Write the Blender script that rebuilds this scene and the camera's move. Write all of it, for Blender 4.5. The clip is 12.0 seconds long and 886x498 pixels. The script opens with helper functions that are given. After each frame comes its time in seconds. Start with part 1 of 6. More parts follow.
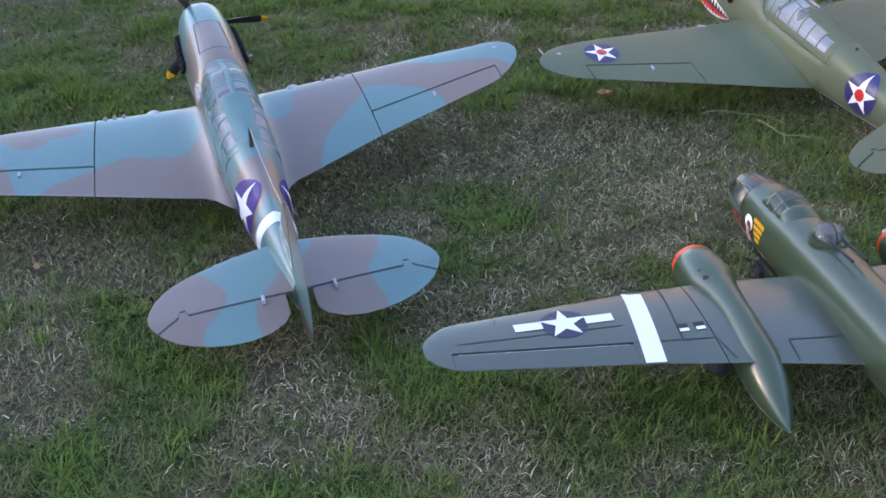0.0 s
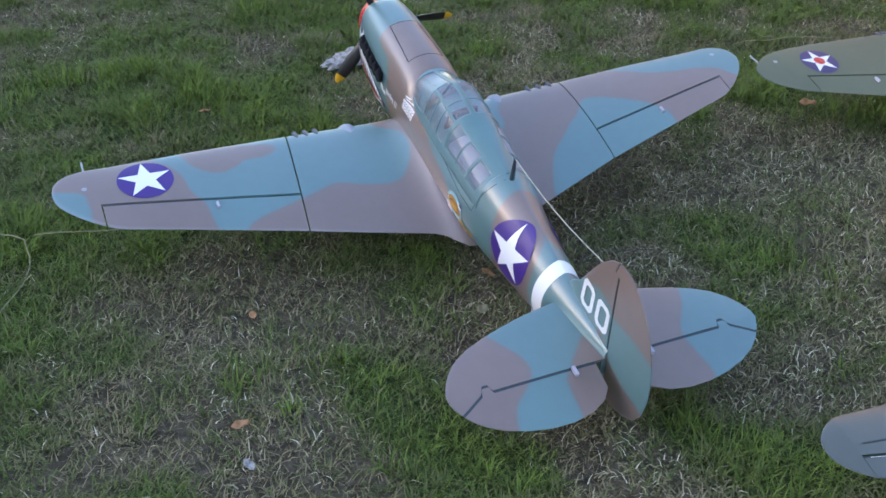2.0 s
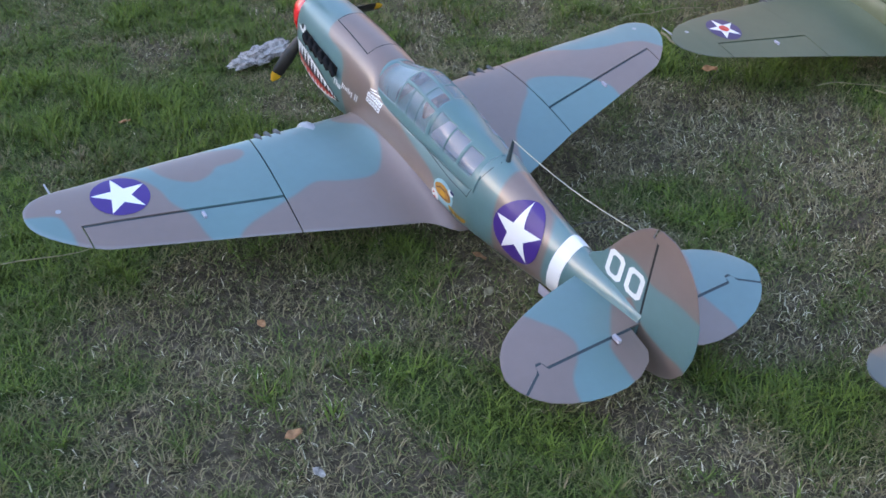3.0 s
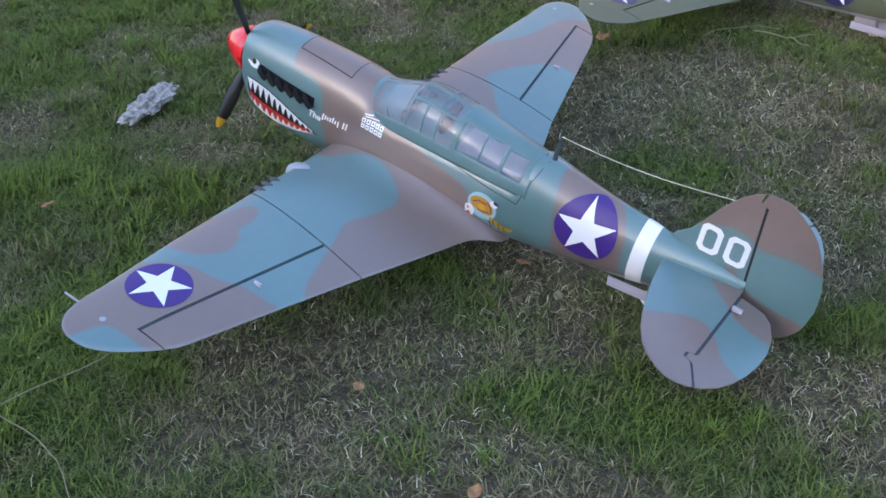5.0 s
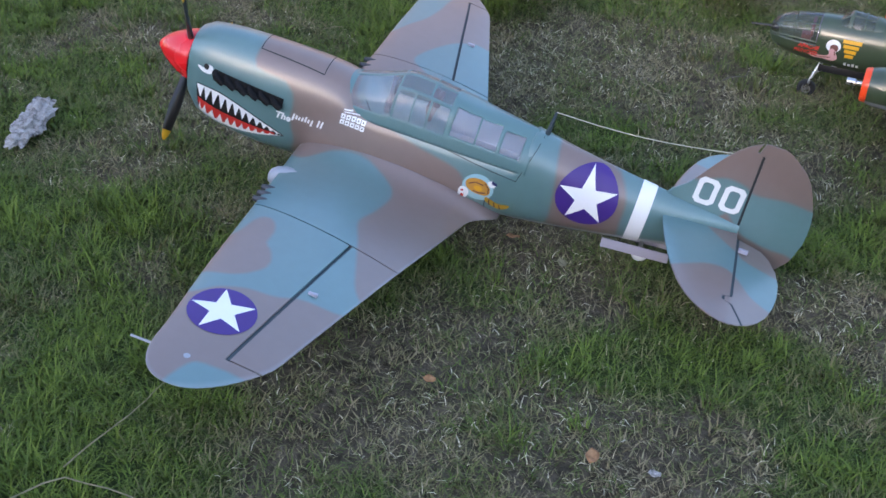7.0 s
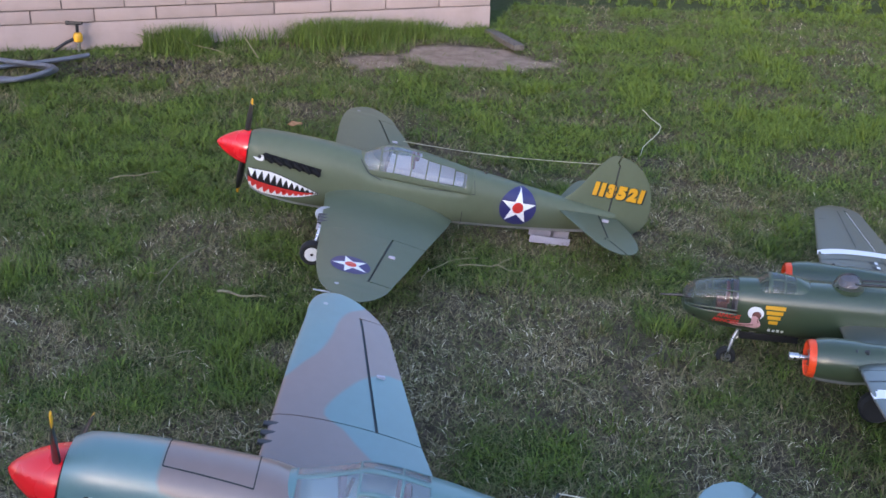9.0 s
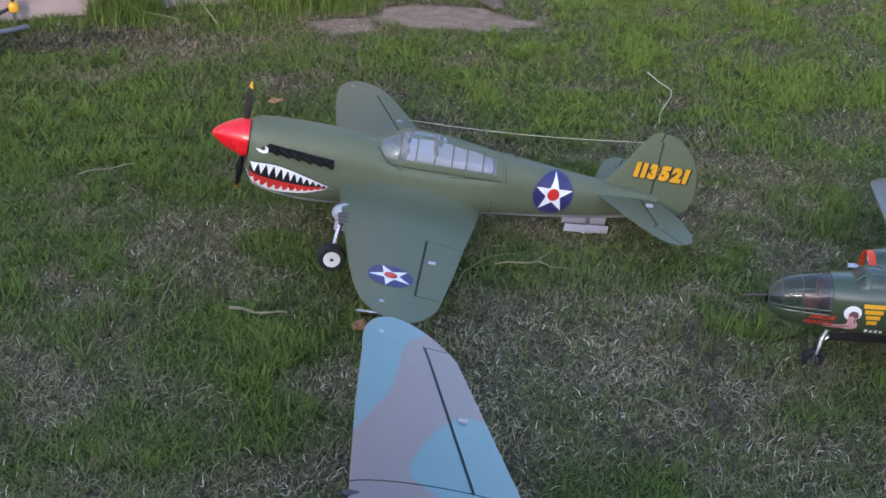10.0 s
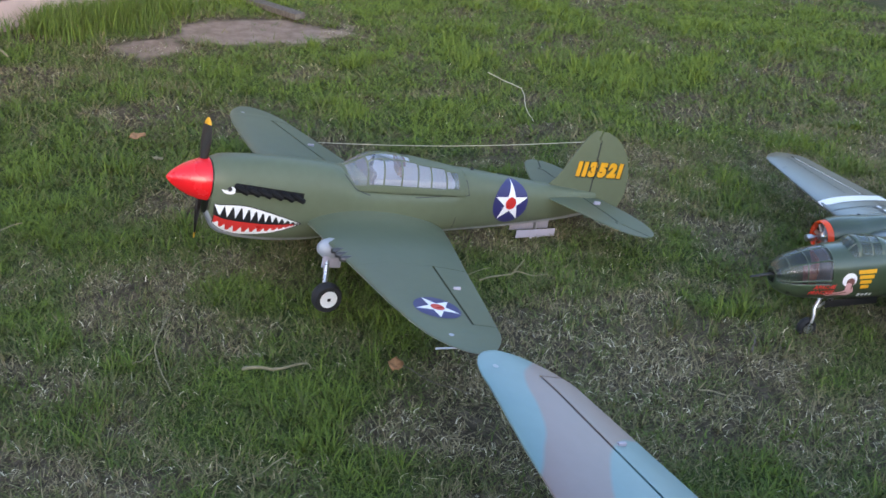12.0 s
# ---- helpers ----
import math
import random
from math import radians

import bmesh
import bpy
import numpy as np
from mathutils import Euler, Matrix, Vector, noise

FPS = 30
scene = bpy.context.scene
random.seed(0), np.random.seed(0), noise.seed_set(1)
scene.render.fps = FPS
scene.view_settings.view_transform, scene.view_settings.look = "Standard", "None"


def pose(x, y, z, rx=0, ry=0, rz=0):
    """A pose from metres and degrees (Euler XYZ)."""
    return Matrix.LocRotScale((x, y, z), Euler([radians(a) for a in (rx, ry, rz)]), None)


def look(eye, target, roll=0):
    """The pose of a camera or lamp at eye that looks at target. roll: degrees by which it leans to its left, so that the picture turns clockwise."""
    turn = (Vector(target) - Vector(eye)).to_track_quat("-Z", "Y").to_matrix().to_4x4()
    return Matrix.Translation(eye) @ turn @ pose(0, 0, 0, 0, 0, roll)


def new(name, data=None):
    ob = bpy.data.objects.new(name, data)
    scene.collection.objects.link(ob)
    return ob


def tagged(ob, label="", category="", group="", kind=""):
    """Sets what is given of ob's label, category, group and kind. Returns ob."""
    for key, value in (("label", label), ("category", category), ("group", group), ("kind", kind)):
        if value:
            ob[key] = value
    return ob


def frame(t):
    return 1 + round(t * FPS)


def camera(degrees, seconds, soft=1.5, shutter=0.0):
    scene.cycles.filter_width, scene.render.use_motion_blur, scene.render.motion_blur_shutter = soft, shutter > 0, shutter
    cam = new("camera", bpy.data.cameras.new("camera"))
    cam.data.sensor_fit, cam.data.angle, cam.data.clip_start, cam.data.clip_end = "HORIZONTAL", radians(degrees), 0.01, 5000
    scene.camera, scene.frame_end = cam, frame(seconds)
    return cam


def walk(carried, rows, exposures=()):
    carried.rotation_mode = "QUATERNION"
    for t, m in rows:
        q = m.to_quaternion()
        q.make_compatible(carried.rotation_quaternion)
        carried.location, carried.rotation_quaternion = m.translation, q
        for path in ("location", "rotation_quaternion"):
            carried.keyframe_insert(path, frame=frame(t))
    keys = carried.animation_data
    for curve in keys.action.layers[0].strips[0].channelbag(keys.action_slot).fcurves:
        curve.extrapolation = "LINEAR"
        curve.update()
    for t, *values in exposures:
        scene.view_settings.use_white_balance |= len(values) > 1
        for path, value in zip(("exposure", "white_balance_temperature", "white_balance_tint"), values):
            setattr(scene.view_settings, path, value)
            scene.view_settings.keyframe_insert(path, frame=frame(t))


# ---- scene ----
cam = camera(44.0, 12.0, soft=1.6)
PATH = [
    (0, (-0.286, -2.729, 1.341), (0.225, -1.069, 0.351), -3.2),
    (0.2, (-0.373, -2.643, 1.345), (0.222, -0.992, 0.385), -3.2),
    (0.5, (-0.525, -2.559, 1.394), (0.131, -0.942, 0.416), -1.8),
    (1, (-0.657, -2.431, 1.399), (-0.055, -0.796, 0.416), -1.9),
    (1.5, (-0.753, -2.226, 1.343), (-0.178, -0.618, 0.303), -2.4),
    (2, (-0.867, -2.098, 1.364), (-0.242, -0.524, 0.299), -0.5),
    (2.5, (-1.111, -2.005, 1.347), (-0.285, -0.515, 0.299), 0.6),
    (2.7, (-1.181, -1.964, 1.36), (-0.297, -0.524, 0.291), 0.9),
    (4.3, (-1.677, -1.47, 1.353), (-0.37, -0.361, 0.322), -0.2),
    (4.5, (-1.7, -1.414, 1.358), (-0.383, -0.341, 0.302), 0.3),
    (5, (-1.725, -1.262, 1.339), (-0.362, -0.28, 0.254), -1.5),
    (5.5, (-1.846, -1.118, 1.354), (-0.38, -0.28, 0.282), 0.6),
    (6, (-2.056, -0.953, 1.377), (-0.514, -0.308, 0.278), 2.5),
    (6.5, (-2.069, -0.801, 1.359), (-0.499, -0.199, 0.275), 1.1),
    (7, (-2.041, -0.635, 1.389), (-0.449, -0.205, 0.258), 2.0),
    (7.5, (-2.084, -0.464, 1.437), (-0.372, -0.293, 0.418), 0.9),
    (7.6, (-2.081, -0.443, 1.46), (-0.341, -0.33, 0.48), 0.7),
    (7.7, (-2.078, -0.411, 1.474), (-0.298, -0.362, 0.564), 1.2),
    (9.3, (-1.355, -0.053, 1.477), (0.456, -0.063, 0.629), 1.9),
    (9.4, (-1.323, -0.028, 1.474), (0.468, -0.086, 0.587), 2.9),
    (9.5, (-1.28, 0.017, 1.464), (0.501, -0.073, 0.559), 3.8),
    (10, (-1.077, 0.2, 1.428), (0.687, 0.044, 0.497), 1.7),
    (10.5, (-0.975, 0.447, 1.433), (0.774, 0.162, 0.507), 4.8),
    (11, (-0.937, 0.75, 1.426), (0.769, 0.249, 0.51), 4.8),
    (11.5, (-0.851, 0.913, 1.407), (0.843, 0.391, 0.48), 4.2),
    (12, (-0.75, 1.014, 1.39), (0.861, 0.245, 0.488), 3.6),
]
# exposure, white balance and tint drift a little on the way
walk(cam, [(t, look(e, g, r)) for t, e, g, r in PATH], [(0, 2.63, 7000, 22), (1.0, 2.56, 7050, 22), (2.6, 2.62, 7050, 22), (4.4, 2.56, 6930, 22), (6.5, 2.54, 6850, 22), (7.4, 2.43, 6820, 22), (9.4, 2.32, 6480, 24), (10.2, 2.32, 6680, 20), (11, 2.32, 6800, 19), (12, 2.46, 6920, 17)])

# ---- light ----
world = bpy.data.worlds.new("world")
scene.world = world
world.use_nodes = True
wn = world.node_tree.nodes
sky = wn.new("ShaderNodeTexSky")
sky.sky_type = "NISHITA"
sky.sun_disc = False
sky.dust_density, sky.ozone_density = 1.0, 2.0
SUN_ELEV, SUN_AZ = radians(12), Vector((-0.957, 0.29))  # the low sun stands behind the unseen wall added across the lawn
sky.sun_elevation = SUN_ELEV
sky.sun_rotation = math.atan2(SUN_AZ.x, SUN_AZ.y)
world.node_tree.links.new(sky.outputs[0], wn["Background"].inputs[0])
wn["Background"].inputs[1].default_value = 0.15
sun = new("sun", bpy.data.lights.new("sun", "SUN"))
sun.data.energy, sun.data.angle, sun.data.color = 1.2, radians(10), (1.0, 0.92, 0.8)
sun.matrix_world = look((SUN_AZ.x * 20, SUN_AZ.y * 20, 20 * math.tan(SUN_ELEV)), (0, 0, 0))


# ---- materials ----
class Nodes:
    """A short way to wire a node material."""

    def __init__(self, name):
        self.mat = bpy.data.materials.new(name)
        self.mat.use_nodes = True
        self.tree = self.mat.node_tree
        self.bsdf = self.tree.nodes["Principled BSDF"]

    def add(self, kind, **inputs):
        n = self.tree.nodes.new(kind)
        for key, value in inputs.items():
            self.put(n.inputs[int(key[1:])] if key[0] == "i" and key[1:].isdigit() else n.inputs[key], value)
        return n

    def put(self, socket, value):
        if hasattr(value, "is_output"):
            self.tree.links.new(value, socket)
        else:
            socket.default_value = value

    def noise(self, scale, detail=4.0, rough=0.55, where=None):
        n = self.add("ShaderNodeTexNoise", Scale=scale, Detail=detail, Roughness=rough)
        self.put(n.inputs["Vector"], where or self.coords())
        return n.outputs["Fac"]

    def coords(self):
        return self.add("ShaderNodeTexCoord").outputs["Object"]

    def place(self):
        return self.add("ShaderNodeNewGeometry").outputs["Position"]

    def ramp(self, fac, *stops):
        r = self.add("ShaderNodeValToRGB", Fac=fac)
        e = r.color_ramp.elements
        while len(e) < len(stops):
            e.new(0.5)
        for el, (p, c) in zip(e, stops):
            el.position, el.color = p, (*c, 1)
        return r.outputs["Color"]

    def mix(self, fac, a, b, blend="MIX"):
        m = self.add("ShaderNodeMix")
        m.data_type, m.blend_type = "RGBA", blend
        self.put(m.inputs[0], fac)
        for s, v in ((m.inputs[6], a), (m.inputs[7], b)):
            self.put(s, (*v, 1) if isinstance(v, tuple) else v)
        return m.outputs[2]

    def maths(self, op, a, b=0.0):
        m = self.add("ShaderNodeMath", i0=a, i1=b)
        m.operation = op
        return m.outputs[0]

    def span(self, v, a, b, c=0.0, d=1.0):
        m = self.add("ShaderNodeMapRange", Value=v)
        for k, x in zip(("From Min", "From Max", "To Min", "To Max"), (a, b, c, d)):
            m.inputs[k].default_value = x
        return m.outputs[0]

    def attr(self, name):
        a = self.add("ShaderNodeAttribute")
        a.attribute_name = name
        return a.outputs["Fac"]

    def bump(self, height, strength, distance):
        b = self.add("ShaderNodeBump", Height=height, Strength=strength, Distance=distance)
        self.put(self.bsdf.inputs["Normal"], b.outputs["Normal"])

    def done(self, colour, rough=0.5, metal=0.0, **more):
        self.put(self.bsdf.inputs["Base Color"], (*colour, 1) if isinstance(colour, tuple) else colour)
        self.put(self.bsdf.inputs["Roughness"], rough)
        self.put(self.bsdf.inputs["Metallic"], metal)
        for k, v in more.items():
            self.put(self.bsdf.inputs[k.replace("_", " ")], v)
        return self.mat


def worn(n, colour, amount=0.14, scale=30.0):
    """Slight mottling at two scales: handling marks and fine grain."""
    big = n.noise(scale * 0.25, 3)
    fine = n.noise(scale * 6, 4)
    lo = tuple(c * (1 - amount) for c in colour) if isinstance(colour, tuple) else n.mix(1.0, colour, (1 - amount,) * 3, "MULTIPLY")
    a = n.mix(n.span(big, 0.35, 0.65), lo, colour)
    return n.mix(n.span(fine, 0.3, 0.8, 0, 0.22), a, lo)


def paint(name, colour, rough=0.42, amount=0.12, coat=0.0, shine=0.5):
    n = Nodes(name)
    out = worn(n, colour, amount)
    n.bump(n.noise(260, 3), 0.05, 0.001)
    return n.done(out, n.span(n.noise(18, 3), 0.3, 0.7, rough - 0.06, rough + 0.08), Coat_Weight=coat, Specular_IOR_Level=shine)


def camo_paint(name, base, blotch, under, rough, shine=0.5, edge=0.004, coat=0.0):
    """Two camouflage colours by the stored distance to the blotches, and the belly colour."""
    n = Nodes(name)
    k = n.span(n.attr("camo"), -edge, edge)
    top = n.mix(k, base, blotch)
    u = n.span(n.attr("belly"), -0.002, 0.002)
    tone = n.ramp(n.noise(5, 2), (0.3, (0.9, 0.9, 0.9)), (0.7, (1.0, 1.0, 1.0)))
    scuff = n.ramp(n.noise(45, 2), (0.35, (0.96, 0.96, 0.95)), (0.65, (1.0, 1.0, 1.0)))
    colour = n.mix(1.0, n.mix(1.0, n.mix(u, top, under), tone, "MULTIPLY"), scuff, "MULTIPLY")
    return n.done(colour, rough, Specular_IOR_Level=shine, Coat_Weight=coat, Coat_Roughness=0.3)


EARTH, TEAL = (0.205, 0.147, 0.13), (0.108, 0.212, 0.22)
OLIVE, BELLY = (0.111, 0.134, 0.085), (0.36, 0.38, 0.42)
DRAB = (0.045, 0.068, 0.038)
M = dict(
    camo=camo_paint("camouflage_paint", EARTH, TEAL, BELLY, 0.3, 0.85, coat=0.4),
    olive=camo_paint("olive_paint", OLIVE, OLIVE, BELLY, 0.45, 0.35),
    drab=camo_paint("drab_paint", DRAB, DRAB, BELLY, 0.24, 0.5, coat=0.5),
    drab_wing=camo_paint("drab_wing_paint", (0.06, 0.07, 0.054), (0.057, 0.067, 0.053), BELLY, 0.25, 0.6, coat=0.8),
    olive_plain=paint("olive_trim", OLIVE, 0.5, shine=0.3),
    drab_plain=paint("drab_trim", DRAB, 0.3, shine=0.35),
    teal=paint("teal_paint", TEAL, 0.34, coat=0.25),
    # dark colours paint in the shade of hinge hollows; teal also for the mast
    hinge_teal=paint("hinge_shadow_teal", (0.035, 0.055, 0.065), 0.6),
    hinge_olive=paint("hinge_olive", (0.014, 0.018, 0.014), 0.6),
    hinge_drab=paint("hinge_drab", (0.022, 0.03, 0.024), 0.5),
    belly=paint("belly_grey", BELLY, 0.4),
    white=paint("white_paint", (0.82, 0.82, 0.82), 0.42, 0.05),
    purple=paint("insignia_purple_blue", (0.055, 0.022, 0.2), 0.4, 0.12),
    navy=paint("insignia_navy", (0.03, 0.03, 0.13), 0.4, 0.12),
    faded=paint("insignia_faded_blue", (0.03, 0.03, 0.075), 0.32, 0.12),
    red=paint("red_paint", (0.62, 0.035, 0.03), 0.3, 0.1, 0.3),
    spinner=paint("spinner_red", (0.82, 0.016, 0.022), 0.25, 0.08, 0.3),
    orange=paint("cowl_orange", (0.85, 0.075, 0.018), 0.3, 0.08),
    yellow=paint("yellow_paint", (0.72, 0.36, 0.02), 0.4, 0.1),
    gold=paint("golden_paint", (0.55, 0.3, 0.03), 0.45, 0.1),
    pale=paint("pale_blue_paint", (0.32, 0.55, 0.62), 0.4, 0.1),
    tawny=paint("tawny_paint", (0.6, 0.28, 0.05), 0.45, 0.2),
    pink=paint("pink_paint", (0.6, 0.33, 0.33), 0.45, 0.15),
    black=paint("black_paint", (0.012, 0.012, 0.014), 0.4, 0.1),
    gun=paint("gun_metal", (0.06, 0.06, 0.065), 0.35, 0.2),
    prop=paint("propeller_black", (0.02, 0.017, 0.017), 0.35, 0.2),
    rubber=paint("tyre_rubber", (0.018, 0.018, 0.02), 0.75, 0.25),
    lilac=paint("gear_door_grey", (0.42, 0.4, 0.47), 0.45, 0.12),
    seat=paint("cockpit_brown", (0.16, 0.06, 0.05), 0.6, 0.3),
    cockpit=paint("cockpit_dark", (0.16, 0.14, 0.16), 0.6, 0.3),
    liner=paint("cockpit_liner", (0.47, 0.48, 0.57), 0.6, 0.15),
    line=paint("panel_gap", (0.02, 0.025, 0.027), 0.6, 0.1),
    soot=paint("exhaust_soot", (0.012, 0.012, 0.013), 0.75, 0.2, shine=0.15),
    cord=paint("cord", (0.5, 0.47, 0.36), 0.7, 0.2),
)
n = Nodes("bare_metal")
M["metal"] = n.done((0.55, 0.55, 0.57), n.span(n.noise(90, 3), 0.3, 0.7, 0.22, 0.4), 1.0)
n = Nodes("clear_glass")
M["clear"] = n.done((0.8, 0.84, 0.86), n.span(n.noise(40, 3), 0.3, 0.7, 0.02, 0.1), 0.0, Transmission_Weight=0.98, IOR=1.5)
n = Nodes("canopy_glass")
M["glass"] = n.done((0.76, 0.84, 0.92), n.span(n.noise(40, 3), 0.3, 0.7, 0.05, 0.16), 0.0, Transmission_Weight=0.84, IOR=1.4)


# ---- building helpers ----
from mathutils.bvhtree import BVHTree


def part(name, bm, material, parent=None, label="", smooth=40, at=None):
    """Link a bmesh as one mesh object under a thing or a part."""
    bmesh.ops.recalc_face_normals(bm, faces=bm.faces[:])
    me = bpy.data.meshes.new(name)
    bm.to_mesh(me)
    bm.free()
    for m in material if isinstance(material, (list, tuple)) else [material]:
        me.materials.append(m)
    if smooth:
        me.polygons.foreach_set("use_smooth", [True] * len(me.polygons))
        me.set_sharp_from_angle(angle=radians(smooth))
    ob = new(name, me)
    if parent:
        ob.parent = parent
    if at is not None:
        ob.location = at
    if label:
        ob["label"] = label
    return ob


def curve_at(table, x):
    """Smooth interpolation through the rows (x, value...) of a small table."""
    t = sorted(table)
    if x <= t[0][0]:
        return np.array(t[0][1:], float)
    if x >= t[-1][0]:
        return np.array(t[-1][1:], float)
    i = max(k for k in range(len(t) - 1) if t[k][0] <= x)
    p = [np.array(t[min(max(k, 0), len(t) - 1)], float) for k in (i - 1, i, i + 1, i + 2)]
    h = p[2][0] - p[1][0]
    u = (x - p[1][0]) / h
    m1 = (p[2][1:] - p[0][1:]) / max(p[2][0] - p[0][0], 1e-6) * h
    m2 = (p[3][1:] - p[1][1:]) / max(p[3][0] - p[1][0], 1e-6) * h
    return (2 * u**3 - 3 * u**2 + 1) * p[1][1:] + (u**3 - 2 * u**2 + u) * m1 + (3 * u**2 - 2 * u**3) * p[2][1:] + (u**3 - u**2) * m2


def loft(rings, closed=True, caps=True):
    """Skin over a list of rings of points."""
    bm = bmesh.new()
    vs = [[bm.verts.new(p) for p in r] for r in rings]
    n = len(rings[0])
    for a, b in zip(vs, vs[1:]):
        for i in range(n if closed else n - 1):
            j = (i + 1) % n
            bm.faces.new((a[i], a[j], b[j], b[i]))
    if caps:
        bm.faces.new(vs[0])
        bm.faces.new(vs[-1])
    return bm


def box(size, at=(0, 0, 0), turn=None, bevel=0.0):
    bm = bmesh.new()
    bmesh.ops.create_cube(bm, size=1, matrix=Matrix.Diagonal((*size, 1)))
    if bevel:
        bmesh.ops.bevel(bm, geom=bm.edges[:], offset=bevel, segments=2, affect="EDGES", profile=0.6)
    bm.transform(Matrix.Translation(at) @ (turn.to_4x4() if turn else Matrix()))
    return bm


def tube(points, radius, sides=10, taper=None):
    """A round bar along points; radius may be one number or one a point."""
    pts = [Vector(p) for p in points]
    rs = radius if isinstance(radius, (list, tuple)) else [radius] * len(pts)
    rings = []
    for i, p in enumerate(pts):
        d = (pts[min(i + 1, len(pts) - 1)] - pts[max(i - 1, 0)]).normalized()
        q = d.to_track_quat("Z", "Y")
        rings.append([p + q @ Vector((rs[i] * math.cos(a), rs[i] * math.sin(a), 0)) for a in np.linspace(0, 2 * math.pi, sides, endpoint=False)])
    return loft(rings)


def turned(profile, axis="Y", sides=32, at=(0, 0, 0)):
    """A turned body from (along, radius) rows."""
    rings = []
    for s, r in profile:
        ring = []
        for a in np.linspace(0, 2 * math.pi, sides, endpoint=False):
            c, d = r * math.cos(a), r * math.sin(a)
            p = {"Y": (c, s, d), "X": (s, c, d), "Z": (c, d, s)}[axis]
            ring.append(Vector(p) + Vector(at))
        rings.append(ring)
    return loft(rings)


def joined(*bms):
    out = bmesh.new()
    for b in bms:
        me = bpy.data.meshes.new("tmp")
        b.to_mesh(me)
        b.free()
        out.from_mesh(me)
        bpy.data.meshes.remove(me)
    return out


def smooth_loop(points, steps=5):
    """A closed curve through points."""
    p = [np.array(q, float) for q in points]
    out = []
    for i in range(len(p)):
        a, b, c, d = p[i - 1], p[i], p[(i + 1) % len(p)], p[(i + 2) % len(p)]
        for u in np.arange(steps) / steps:
            out.append(0.5 * (2 * b + (c - a) * u + (2 * a - 5 * b + 4 * c - d) * u * u + (3 * b - a - 3 * c + d) * u**3))
    return np.array(out)


def inside(points, loop):
    """Signed distance to a closed loop, above zero within it."""
    p = np.asarray(points, float)
    a, b = loop, np.roll(loop, -1, axis=0)
    d = b - a
    best = np.full(len(p), 9.0)
    odd = np.zeros(len(p), bool)
    for i in range(len(a)):
        w = p - a[i]
        u = np.clip(w @ d[i] / max(d[i] @ d[i], 1e-12), 0, 1)
        best = np.minimum(best, np.hypot(*(w - u[:, None] * d[i]).T))
        cross = (a[i, 1] > p[:, 1]) != (b[i, 1] > p[:, 1])
        if cross.any():
            xs = a[i, 0] + (p[:, 1] - a[i, 1]) * d[i, 0] / (d[i, 1] if d[i, 1] else 1e-9)
            odd ^= cross & (p[:, 0] < xs)
    return np.where(odd, best, -best)


def store(ob, name, values):
    a = ob.data.attributes.new(name, "FLOAT", "POINT")
    a.data.foreach_set("value", np.asarray(values, np.float32))


def points_of(ob):
    v = np.empty(len(ob.data.vertices) * 3, np.float32)
    ob.data.vertices.foreach_get("co", v)
    return v.reshape(-1, 3)


def colour_by(ob, camo=None, belly=None):
    """Store the blotch and belly distances that the paint reads."""
    v = points_of(ob)
    store(ob, "camo", camo(v) if camo else np.full(len(v), -1.0))
    store(ob, "belly", belly(v) if belly else np.full(len(v), -1.0))
    return ob


def tree_of(ob):
    bm = bmesh.new()
    bm.from_mesh(ob.data)
    t = BVHTree.FromBMesh(bm)
    bm.free()
    return t


def flat(loops, cuts=3):
    """Flat shapes in (u, v), finely divided so that they can be laid on a curved skin."""
    bm = bmesh.new()
    for loop in loops:
        bm.faces.new([bm.verts.new((u, v, 0)) for u, v in loop])
    bmesh.ops.remove_doubles(bm, verts=bm.verts[:], dist=1e-5)
    bmesh.ops.triangulate(bm, faces=bm.faces[:])
    if cuts:
        bmesh.ops.subdivide_edges(bm, edges=bm.edges[:], cuts=cuts, use_grid_fill=True)
    return bm


def lay(bm, trees, way, lift):
    """Lay a flat shape on skins. way: 'left', 'right' (u is along y, v is z) or 'top' (u is x, v is y)."""
    gone = []
    for v in bm.verts:
        u, w = v.co.x, v.co.y
        o, d = {"left": ((-0.6, u, w), (1, 0, 0)), "right": ((0.6, u, w), (-1, 0, 0)), "top": ((u, w, 0.8), (0, 0, -1))}[way]
        best = None
        for t in trees:
            hit = t.ray_cast(Vector(o), Vector(d))
            if hit[0] is not None and (best is None or hit[3] < best[3]):
                best = hit
        if best is None:
            gone.append(v)
        else:
            nn = best[1] if best[1].dot(Vector(d)) < 0 else -best[1]
            v.co = best[0] + nn * lift
    bmesh.ops.delete(bm, geom=gone, context="VERTS")
    return bm


def star(cu, cv, r, turn=0.0, inner=0.382):
    return [(cu + (r if k % 2 == 0 else r * inner) * math.sin(turn + k * math.pi / 5), cv + (r if k % 2 == 0 else r * inner) * math.cos(turn + k * math.pi / 5)) for k in range(10)]


def disc(cu, cv, r, s=1.0, n=40):
    return [(cu + r * math.cos(a), cv + r * s * math.sin(a)) for a in np.linspace(0, 2 * math.pi, n, endpoint=False)]


